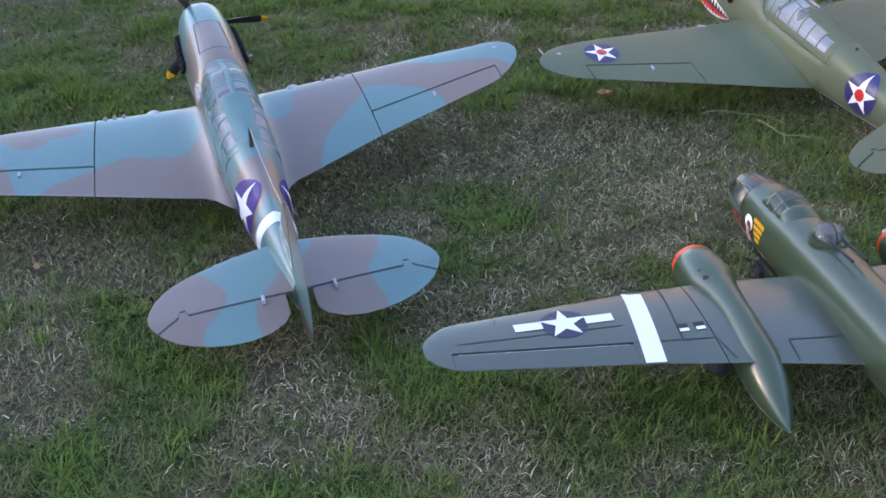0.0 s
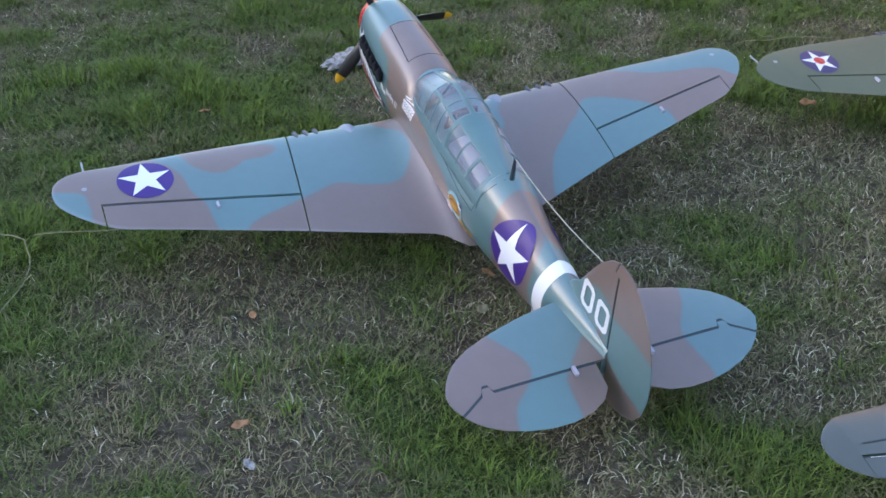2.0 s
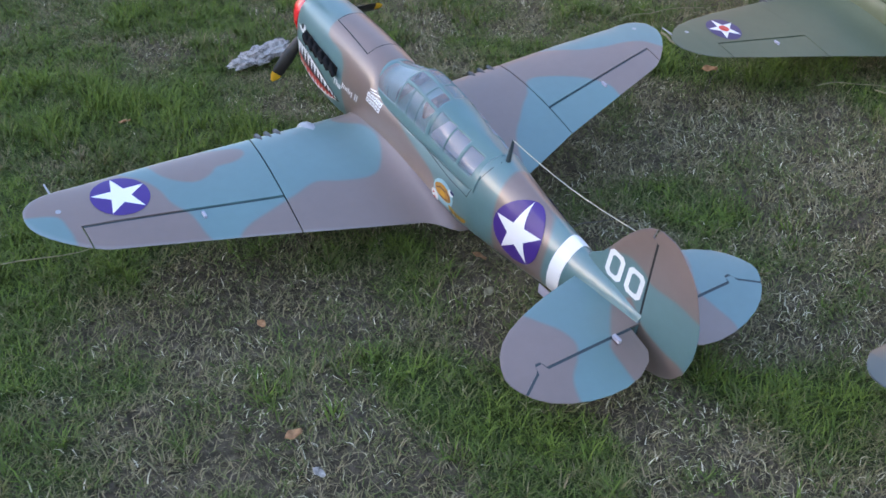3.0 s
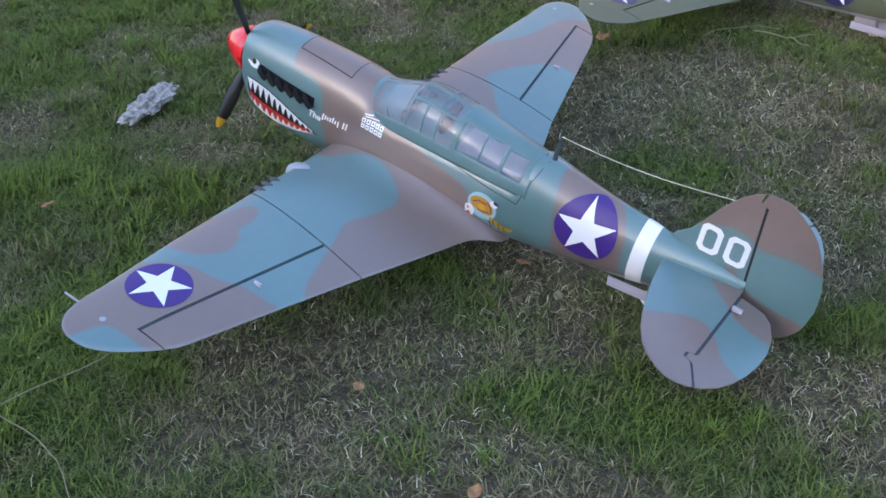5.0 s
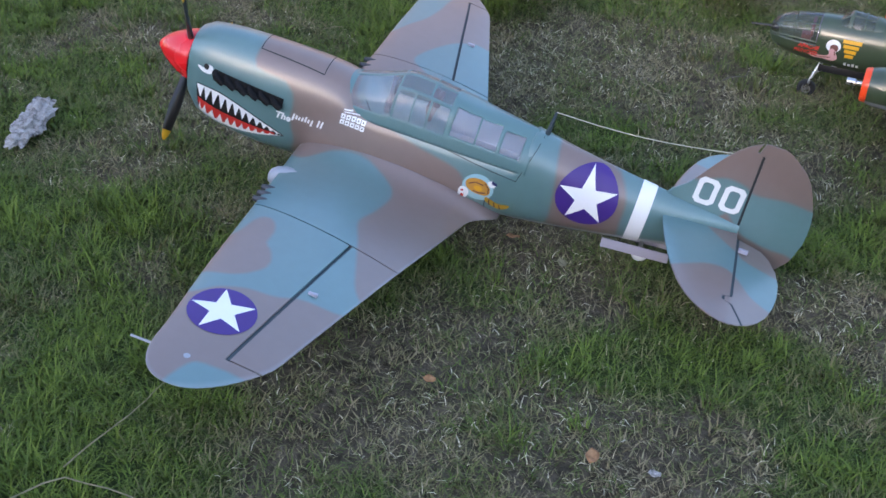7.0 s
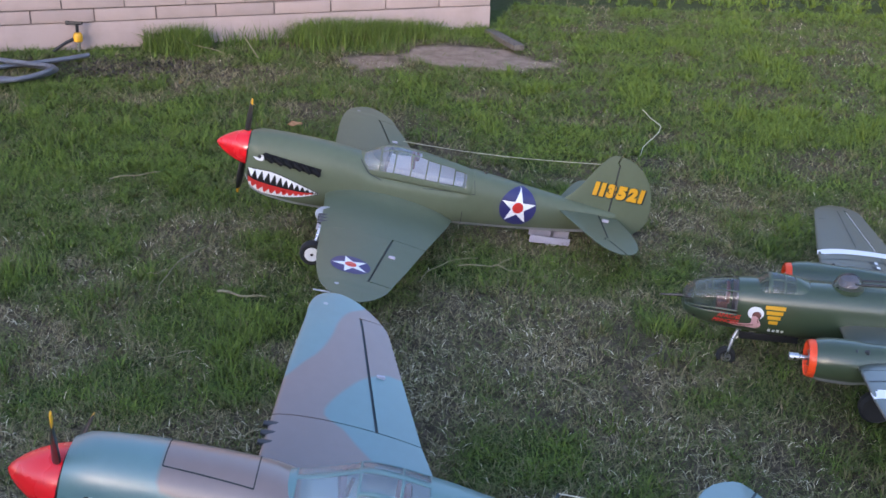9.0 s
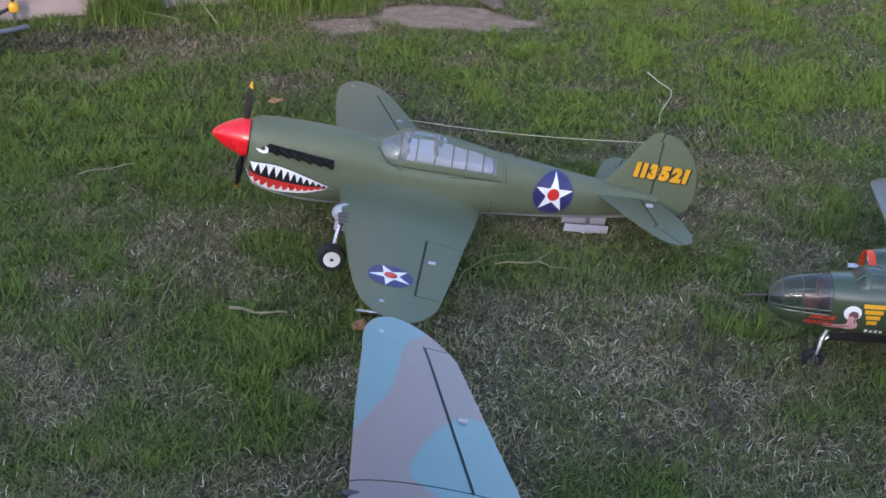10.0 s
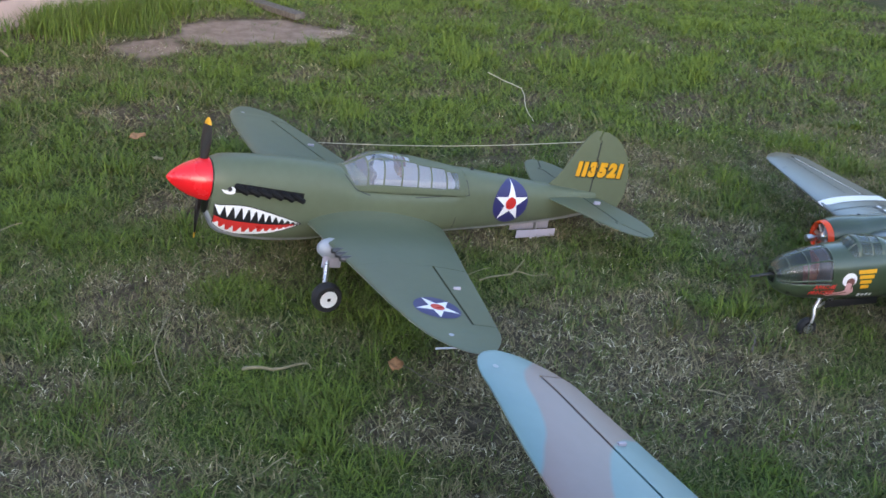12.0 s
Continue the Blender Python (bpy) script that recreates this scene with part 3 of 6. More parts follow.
def shark(S, mark, tree):
    """Eye and toothed mouth on both flanks of the cowl."""
    K = S["mouth"]

    def lip(table, u):
        return tuple(curve_at([(q[0], q[1], q[2]) for q in table], u))

    us = np.linspace(0, 1, 25)
    up, low = [lip(K["upper"], u) for u in us], [lip(K["lower"], u) for u in us]
    for way in ("left", "right"):
        mid = [((a[0] + b[0]) / 2, (a[1] + b[1]) / 2) for a, b in zip(up, low)]
        quads = [[up[i], up[i + 1], low[i + 1], low[i]] for i in range(24)]
        g = S["lip"]
        edge = strip(up, g) + strip(low, g) + strip([up[0], low[0]], g)
        m = mark("shark_mouth", flat(quads, 1), [tree], way, 0.001, M["black"], "black mouth with white teeth and red tongue")
        mark("lip", flat(edge, 1), [tree], way, 0.0014, M["black"], "", m)
        tongue = [[(mid[i][0] * 0.9 + low[i][0] * 0.1, mid[i][1] * 0.9 + low[i][1] * 0.1), (mid[i + 1][0] * 0.9 + low[i + 1][0] * 0.1, mid[i + 1][1] * 0.9 + low[i + 1][1] * 0.1), low[i + 1], low[i]] for i in range(22)]
        mark("tongue", flat(tongue, 1), [tree], way, 0.0016, M["red"], "red tongue", m)
        lipw, teeth = [], []
        for rowz, toward, depth in ((up, low, S["tooth"][0]), (low, up, S["tooth"][1])):
            n = S["tooth"][2]
            at = lambda u, tb: lip(tb, u)
            tb, ob = (K["upper"], K["lower"]) if rowz is up else (K["lower"], K["upper"])
            for k in range(24):
                a, b = rowz[k], rowz[k + 1]
                w = 0.13 + 0.2 * us[k]
                w2 = 0.13 + 0.2 * us[k + 1]
                c, d = toward[k], toward[k + 1]
                lipw.append([a, b, (b[0] + (d[0] - b[0]) * w2 * 0.42, b[1] + (d[1] - b[1]) * w2 * 0.42), (a[0] + (c[0] - a[0]) * w * 0.42, a[1] + (c[1] - a[1]) * w * 0.42)])
            edges = [1 - (1 - i / n) ** 1.25 for i in range(n + 1)]
            for i in range(n):
                u0, u1 = edges[i], edges[i + 1]
                um = 0.5 * (u0 + u1) + 0.1 * (u1 - u0)
                if u1 > 0.985:
                    continue
                a, b, c0, c1 = at(u0, tb), at(u1, tb), at(um, tb), at(um, ob)
                teeth.append([a, b, (c0[0] + (c1[0] - c0[0]) * depth, c0[1] + (c1[1] - c0[1]) * depth)])
        mark("gum", flat(lipw, 1), [tree], way, 0.0021, M["white"], "", m)
        mark("teeth", flat(teeth, 2), [tree], way, 0.0026, M["white"], "row of white triangular teeth", m)
        ey, ez, er = S["eye"]
        eye = mark("shark_eye", flat([smooth_loop([(ey + er * 1.25, ez + er * 0.15), (ey + er * 0.2, ez + er * 0.1), (ey - er * 0.4, ez + er * 0.75), (ey - er * 1.1, ez + er * 0.55), (ey - er * 1.2, ez - er * 0.2), (ey - er * 0.5, ez - er * 0.6), (ey + er * 0.5, ez - er * 0.5)], 4)], 1), [tree], way, 0.0014, M["white"], "white eye with a black pupil")
        mark("pupil", flat([disc(ey - er * 0.15, ez + er * 0.35, er * 0.42, n=14)], 1), [tree], way, 0.002, M["black"], "", eye)


def craft(name, at, turns, lift, label, group, size=1.0):
    """The Empty of an aircraft: at its base, with its attitude on the ground."""
    turn = Euler([radians(a) for a in turns]).to_matrix().to_4x4()
    ob = new(name)
    ob.empty_display_size = 0.2
    ob.matrix_world = Matrix.Translation(at) @ turn @ Matrix.Diagonal((size, size, size, 1)) @ Matrix.Translation((0, 0, -lift))
    return tagged(ob, label, "model aircraft", group)


def blotches(*loops):
    """Distance function of a union of smooth blotches, given in two coordinates."""
    return [smooth_loop(l) for l in loops]


def union(points, loops):
    return np.max([inside(points, l) for l in loops], axis=0)


# camouflaged fighter
WING_TEAL = blotches(
    [(-0.95, 0.13), (-0.835, 0.112), (-0.819, 0.069), (-0.818, 0.033), (-0.828, -0.02), (-0.9, -0.06), (-0.98, 0.03)],
    [(-0.13, 0.26), (-0.133, 0.197), (-0.091, 0.142), (-0.086, 0.069), (-0.12, -0.001), (-0.16, -0.024), (-0.23, -0.012), (-0.287, 0.006), (-0.347, -0.014), (-0.408, -0.033), (-0.493, -0.063), (-0.546, -0.11), (-0.572, -0.06), (-0.58, 0.01), (-0.603, 0.057), (-0.61, 0.106), (-0.632, 0.154), (-0.666, 0.191), (-0.69, 0.26), (-0.4, 0.3)],
    [(0.47, 0.25), (0.492, 0.207), (0.554, 0.169), (0.598, 0.142), (0.663, 0.122), (0.723, 0.113), (0.773, 0.094), (0.82, 0.05), (0.9, 0.05), (0.93, 0.2), (0.7, 0.3)],
    [(0.401, 0.108), (0.516, 0.052), (0.565, -0.001), (0.572, -0.038), (0.55, -0.12), (0.35, -0.2), (0.197, -0.18), (0.197, -0.134), (0.237, -0.05), (0.28, -0.007), (0.316, 0.03), (0.355, 0.062)],
    [(0.21, 0.26), (0.206, 0.208), (0.177, 0.143), (0.165, 0.079), (0.1, 0.05), (0.05, 0.15), (0.1, 0.26)],
)
WING_EARTH = blotches([(-0.6, 0.24), (-0.597, 0.178), (-0.578, 0.133), (-0.533, 0.101), (-0.489, 0.112), (-0.465, 0.132), (-0.424, 0.133), (-0.394, 0.146), (-0.385, 0.165), (-0.4, 0.182), (-0.45, 0.194), (-0.5, 0.215)])
TAIL_TEAL = blotches(
    [(-0.02, -0.5), (-0.1, -0.55), (-0.187, -0.6), (-0.183, -0.632), (-0.155, -0.68), (-0.15, -0.72), (-0.171, -0.75), (-0.205, -0.782), (-0.22, -0.835), (-0.21, -0.9), (-0.1, -0.9), (-0.1, -0.85), (-0.099, -0.818), (-0.097, -0.761), (-0.084, -0.743), (-0.06, -0.713), (-0.01, -0.66), (0.05, -0.62), (0.06, -0.55)],
    [(0.24, -0.55), (0.218, -0.602), (0.202, -0.657), (0.16, -0.726), (0.165, -0.775), (0.175, -0.825), (0.16, -0.9), (0.3, -0.9), (0.4, -0.75), (0.36, -0.6)],
)
FUS_EARTH = blotches(
    [(0.352, 0.2), (0.352, 0.106), (0.352, 0.069), (0.331, 0.058), (0.268, 0.051), (0.248, 0.016), (0.25, -0.03), (0.236, -0.077), (0.22, -0.2), (-0.14, -0.2), (-0.15, -0.087), (-0.155, -0.035), (-0.127, -0.005), (-0.022, 0.016), (0.055, 0.036), (0.117, 0.057), (0.125, 0.103), (0.114, 0.2)],
    [(-0.305, 0.2), (-0.315, 0.136), (-0.331, 0.067), (-0.342, 0.013), (-0.348, -0.059), (-0.35, -0.15), (-0.49, -0.15), (-0.496, -0.019), (-0.492, 0.038), (-0.465, 0.075), (-0.42, 0.1), (-0.38, 0.2)],
)
FIN_EARTH = blotches(
    [(-0.58, 0.14), (-0.607, 0.116), (-0.624, 0.122), (-0.668, 0.143), (-0.71, 0.14), (-0.737, 0.127), (-0.8, 0.135), (-0.9, 0.145), (-0.95, 0.3), (-0.6, 0.3)],
    [(-0.69, 0.06), (-0.742, 0.026), (-0.8, 0.012), (-0.87, 0.0), (-0.9, -0.1), (-0.7, -0.1)],
)
CAMO = dict(
    lift=0.244 / math.cos(radians(11)), paint=M["camo"], dark=M["hinge_teal"], fus_label="earth brown and teal camouflaged fuselage",
    fus=[(0.505, 0.074, -0.088, 0.06, 0.0, 0.88), (0.497, 0.083, -0.106, 0.067, -0.01, 0.88), (0.47, 0.091, -0.122, 0.072, -0.015, 0.88), (0.42, 0.097, -0.136, 0.077, -0.02, 0.88), (0.36, 0.1, -0.143, 0.08, -0.02, 0.88), (0.28, 0.101, -0.147, 0.081, -0.02, 0.88), (0.2, 0.099, -0.146, 0.081, -0.02, 0.88), (0.148, 0.091, -0.144, 0.081, -0.02, 0.88), (0.13, 0.08, -0.143, 0.081, -0.02, 0.88), (0.11, 0.06, -0.142, 0.081, -0.02, 0.88), (0.0, 0.058, -0.138, 0.081, -0.018, 0.88), (-0.1, 0.058, -0.132, 0.08, -0.015, 0.88), (-0.2, 0.058, -0.126, 0.078, -0.008, 0.9), (-0.25, 0.06, -0.121, 0.073, -0.004, 0.96), (-0.262, 0.1, -0.12, 0.072, -0.004, 1.0), (-0.28, 0.103, -0.118, 0.07, -0.006, 1.05), (-0.34, 0.095, -0.109, 0.064, -0.008, 1.25), (-0.42, 0.084, -0.095, 0.056, -0.01, 1.4), (-0.515, 0.071, -0.077, 0.047, -0.006, 1.45), (-0.585, 0.063, -0.063, 0.038, 0.0, 1.35), (-0.66, 0.056, -0.05, 0.027, 0.005, 1.1), (-0.735, 0.045, -0.036, 0.012, 0.008, 1.0)],
    belly_edge=0.02, fus_camo=lambda v: -union(v[:, 1:], FUS_EARTH),
    wing_z=-0.104, dihedral=0.08, incidence=0.03, fillet=0.036, root=0.075,
    wing=[(0.0, 0.226, -0.25, 0.12), (0.06, 0.224, -0.245, 0.12), (0.078, 0.222, -0.228, 0.12), (0.095, 0.222, -0.206, 0.12), (0.118, 0.221, -0.19, 0.125), (0.16, 0.219, -0.178, 0.13), (0.37, 0.209, -0.116, 0.13), (0.58, 0.201, -0.062, 0.12), (0.72, 0.191, -0.026, 0.11), (0.9, 0.178, 0.02, 0.1)],
    stretch=(1.03, 0.952), cant=0.115, right_te=0.013, tip0=0.755, tip1=0.872, tip_le=0.192, tip_te=0.048, tip_k=2.5, joint=0.371, seam=0.0032, ail_end=0.782, hinge=(-0.006, 0.064), cove=0.0075, horn=-0.02,
    wing_camo=lambda v: np.minimum(union(v[:, :2], WING_TEAL), -union(v[:, :2], WING_EARTH)),
    tail_z=0.026, droop=0.17, stab=[(0.0, -0.57, -0.76, 0.07), (0.03, -0.575, -0.792, 0.07), (0.045, -0.577, -0.812, 0.07), (0.08, -0.583, -0.83, 0.07), (0.12, -0.591, -0.837, 0.07), (0.16, -0.602, -0.836, 0.065), (0.2, -0.615, -0.829, 0.065), (0.24, -0.632, -0.816, 0.06), (0.27, -0.651, -0.8, 0.06), (0.293, -0.674, -0.78, 0.055), (0.309, -0.7, -0.758, 0.05), (0.317, -0.722, -0.74, 0.05)],
    elev_hinge=((0, 0.234, 0.237, 0.252, 0.255, 0.3, 0.34), (-0.737, -0.737, -0.722, -0.722, -0.738, -0.765, -0.79)), elev_in=0.03, elev_out=0.316,
    tail_camo=lambda v: union(v[:, :2], TAIL_TEAL),
    fin=[(-0.068, -0.7, -0.775, 0.07), (-0.054, -0.7, -0.813, 0.07), (-0.035, -0.7, -0.84, 0.07), (0.0, -0.65, -0.861, 0.07), (0.05, -0.56, -0.869, 0.06), (0.075, -0.572, -0.868, 0.06), (0.1, -0.6, -0.865, 0.06), (0.128, -0.617, -0.858, 0.06), (0.164, -0.637, -0.842, 0.06), (0.19, -0.653, -0.828, 0.06), (0.212, -0.67, -0.808, 0.055), (0.231, -0.69, -0.782, 0.05), (0.242, -0.709, -0.763, 0.045), (0.247, -0.725, -0.745, 0.04)],
    fin_z=(0.03, 0.247), rud_z=(-0.068, 0.245), rud_hinge=((-0.068, 0.217, 0.219, 0.26), (-0.736, -0.717, -0.703, -0.712)), fin_camo=lambda v: -union(v[:, 1:], FIN_EARTH),
    spin_r=0.06, spin_tip=0.6, chin_z=-0.045, prop_r=0.205, prop=[radians(-23), radians(95), radians(217)],
    canopy=dict(front=0.152, back=-0.275, sill=0.026, rows=[(0.152, 0.09, 0.052), (0.13, 0.094, 0.06), (0.09, 0.107, 0.067), (0.05, 0.123, 0.0698), (0.02, 0.134, 0.0704), (-0.03, 0.133, 0.0706), (-0.09, 0.125, 0.0706), (-0.13, 0.119, 0.0706), (-0.2, 0.112, 0.0704), (-0.275, 0.1055, 0.0685)], blend=-0.13, back_power=1.7,
        panes=[(0.132, 0.036, 15, 87), (0.03, -0.004, 15, 54), (-0.009, -0.04, 15, 54), (-0.045, -0.082, 15, 54), (0.03, -0.036, 59, 87), (-0.041, -0.082, 59, 87), (-0.096, -0.15, 18, 62), (-0.157, -0.201, 18, 60), (-0.208, -0.252, 18, 54)],
        dash=0.05, seat=-0.04, shelf=(-0.09, -0.25)),
    canopy_paint=M["teal"], canopy_label="teal-painted canopy framing",
    exhaust=(0.436, 0.27, 0.014, 0.004), pad=0.026, guns=(0.29, 0.318, 0.346), gear_x=0.2, fairing=0.03, leg_door=0.09, wheel=(0.235, 0.21, -0.205), wheel_r=0.052, pitot=0.8,
    tail_door=(-0.475, -0.625, -0.093, -0.1), mast=(-0.29, 0.104, 0.158), wire_start=(0, -0.295, 0.158), wire_end=(-0.66, 0.2),
    star_drop=0.022, fus_star=(-0.413, 0.016, 0.066), star_turn=0.1, disc=M["purple"], disc_label="deep purple-blue insignia disc", dot=False,
    wing_star=(0.69, 0.118, 0.061, 1.0), wing_star_sides=(-1,), wing_turn=0.0,
    lip=0.004, tooth=(0.48, 0.36, 13), eye=(0.458, 0.019, 0.0155),
    mouth=dict(upper=[(0, 0.474, -0.022), (0.3, 0.415, -0.025), (0.65, 0.343, -0.046), (1, 0.26, -0.076)], lower=[(0, 0.468, -0.082), (0.15, 0.455, -0.097), (0.35, 0.41, -0.107), (0.7, 0.335, -0.099), (1, 0.26, -0.076)]),
    fus_lines=[("left", [(-0.097, 0.026), (-0.26, 0.008), (-0.287, 0.1)], 0.0015), ("top", [(-0.035, 0.35), (-0.043, 0.2), (0.043, 0.2), (0.035, 0.35), (-0.035, 0.35)], 0.0022), ("left", [(0.12, 0.085), (0.108, 0.06), (0.06, 0.03), (-0.097, 0.026)], 0.0014), ("left", [(-0.205, -0.03), (-0.21, -0.095)], 0.002)],
    wing_dots=[(-0.82, 0.12), (0.79, 0.15)], dot_paint=M["belly"],
)
FIGHTERS = "shark-mouthed model fighters on the grass"
jack = craft("model_fighter", (0, 0, 0.241), (11.3, -1.35, 0), CAMO["lift"], "teal and brown camouflaged model fighter with shark mouth on grass", FIGHTERS)
p, mark, fus, wings, fins = fighter(CAMO, jack)
# white tail band
p("white_band", loft([fus_ring(curve_at(CAMO["fus"], y), y + 0.0, grow=0.0012) for y in np.linspace(-0.514, -0.547, 8)], caps=False), M["white"], "white band round the rear fuselage", smooth=80)
# white tail numerals: two octagonal noughts
for way in ("left", "right"):
    for u0 in (-0.642, -0.698):
        oct_ = lambda w, h, c: [(u0 + sx, 0.099 + sz) for sx, sz in ((w, h - c), (w - c, h), (-w + c, h), (-w, h - c), (-w, -h + c), (-w + c, -h), (w - c, -h), (w, -h + c))]
        o, i = oct_(0.0225, 0.032, 0.009), oct_(0.0115, 0.021, 0.005)
        mark("numeral", flat([[o[k], o[(k + 1) % 8], i[(k + 1) % 8], i[k]] for k in range(8)], 1), fins, way, 0.0012, M["white"], "white octagonal nought")
# name on the cowl: one lettered word, the rest as bars
mark("nose_lettering", lettering("The", 0.016, (0.284, -0.031), 0.2, -1, 0.0008), [fus], "left", 0.003, M["white"], "white script lettering")
bar = lambda y0, y1, z0, z1: [(y0, z0), (y1, z0), (y1, z1), (y0, z1)]
slant = lambda y, z0, z1, w: [(y - 0.2 * (z1 - z0), z1), (y - 0.2 * (z1 - z0) - w, z1), (y - w, z0), (y, z0)]
strokes = [slant(y, z0, z1, 0.0042) for y, z0, z1 in ((0.246, -0.026, -0.008), (0.238, -0.021, -0.01), (0.231, -0.021, -0.012), (0.224, -0.021, -0.01), (0.217, -0.021, -0.006), (0.21, -0.021, -0.011), (0.203, -0.026, -0.01), (0.188, -0.023, -0.005), (0.18, -0.023, -0.005))]
mark("lettering_bars", flat(strokes, 2), [fus], "left", 0.0012, M["white"], "slim white painted strokes")
# tally of small white squares under the windshield
sq = [[(0.134 - k * 0.0115 + a * 0.0048, 0.024 - r * 0.0125 - k * 0.0008 + b * 0.0052) for a, b in ((1, 1), (-1, 1), (-1, -1), (1, -1))] for k in range(5) for r in range(2)]
tally = mark("tally_marks", flat(sq, 1), [fus], "left", 0.0012, M["white"], "two rows of small white squares")
mark("tally_dots", flat([disc(sum(q[0] for q in s) / 4, sum(q[1] for q in s) / 4, 0.0018, n=8) for s in sq], 0), [fus], "left", 0.0018, M["black"], "", tally)
mark("lettering_bars", flat([bar(0.136, 0.118, 0.036, 0.039), bar(0.134, 0.1, 0.0315, 0.0335)], 1), [fus], "left", 0.0012, M["white"], "tiny white bars")
# round emblem, kept to plain patches of its colours
emblem = mark("emblem_disc", flat([disc(-0.187, -0.034, 0.0345)], 3), [fus], "left", 0.0012, M["pale"], "pale blue round emblem")


def patch(points, mat, label, lift=0.0019):
    return mark("emblem_patch", flat([smooth_loop(points, 4)], 2), [fus], "left", lift, mat, label, emblem)


patch([(-0.16, -0.022), (-0.176, -0.011), (-0.197, -0.012), (-0.212, -0.026), (-0.213, -0.044), (-0.197, -0.051), (-0.174, -0.047), (-0.161, -0.037)], M["tawny"], "tawny painted patch")
patch([(-0.15, -0.044), (-0.163, -0.042), (-0.17, -0.053), (-0.168, -0.066), (-0.162, -0.076), (-0.15, -0.075), (-0.147, -0.06)], M["white"], "white painted patch", 0.0022)
patch([(-0.209, -0.052), (-0.222, -0.057), (-0.24, -0.064), (-0.262, -0.06), (-0.256, -0.073), (-0.242, -0.08), (-0.222, -0.073), (-0.208, -0.063)], M["gold"], "golden painted patch")
patch([(-0.205, -0.012), (-0.214, -0.006), (-0.224, -0.011), (-0.22, -0.022), (-0.21, -0.022)], M["white"], "white painted patch", 0.0024)
patch([(-0.214, -0.006), (-0.224, -0.009), (-0.224, -0.015), (-0.214, -0.013)], M["navy"], "dark blue painted patch", 0.003)
patch([(-0.18, -0.03), (-0.192, -0.028), (-0.198, -0.036), (-0.188, -0.041), (-0.179, -0.037)], M["yellow"], "yellow painted patch", 0.0025)
for pts, w in (([(-0.166, -0.028), (-0.18, -0.02), (-0.198, -0.022)], 0.0028), ([(-0.178, -0.044), (-0.192, -0.045), (-0.206, -0.041)], 0.0028), ([(-0.216, -0.056), (-0.22, -0.072)], 0.0026), ([(-0.228, -0.06), (-0.232, -0.075)], 0.0026), ([(-0.24, -0.065), (-0.244, -0.078)], 0.0026), ([(-0.2, -0.016), (-0.21, -0.028), (-0.211, -0.042)], 0.002)):
    mark("emblem_stroke", flat(strip(pts, w), 1), [fus], "left", 0.0034, M["seat"], "dark brown stroke", emblem)
mark("emblem_patch", flat([disc(-0.157, -0.066, 0.0042, n=12)], 1), [fus], "left", 0.0028, M["red"], "red painted spot", emblem)
mark("emblem_patch", flat([disc(-0.155, -0.052, 0.003, n=10)], 1), [fus], "left", 0.0028, M["red"], "red painted spot", emblem)

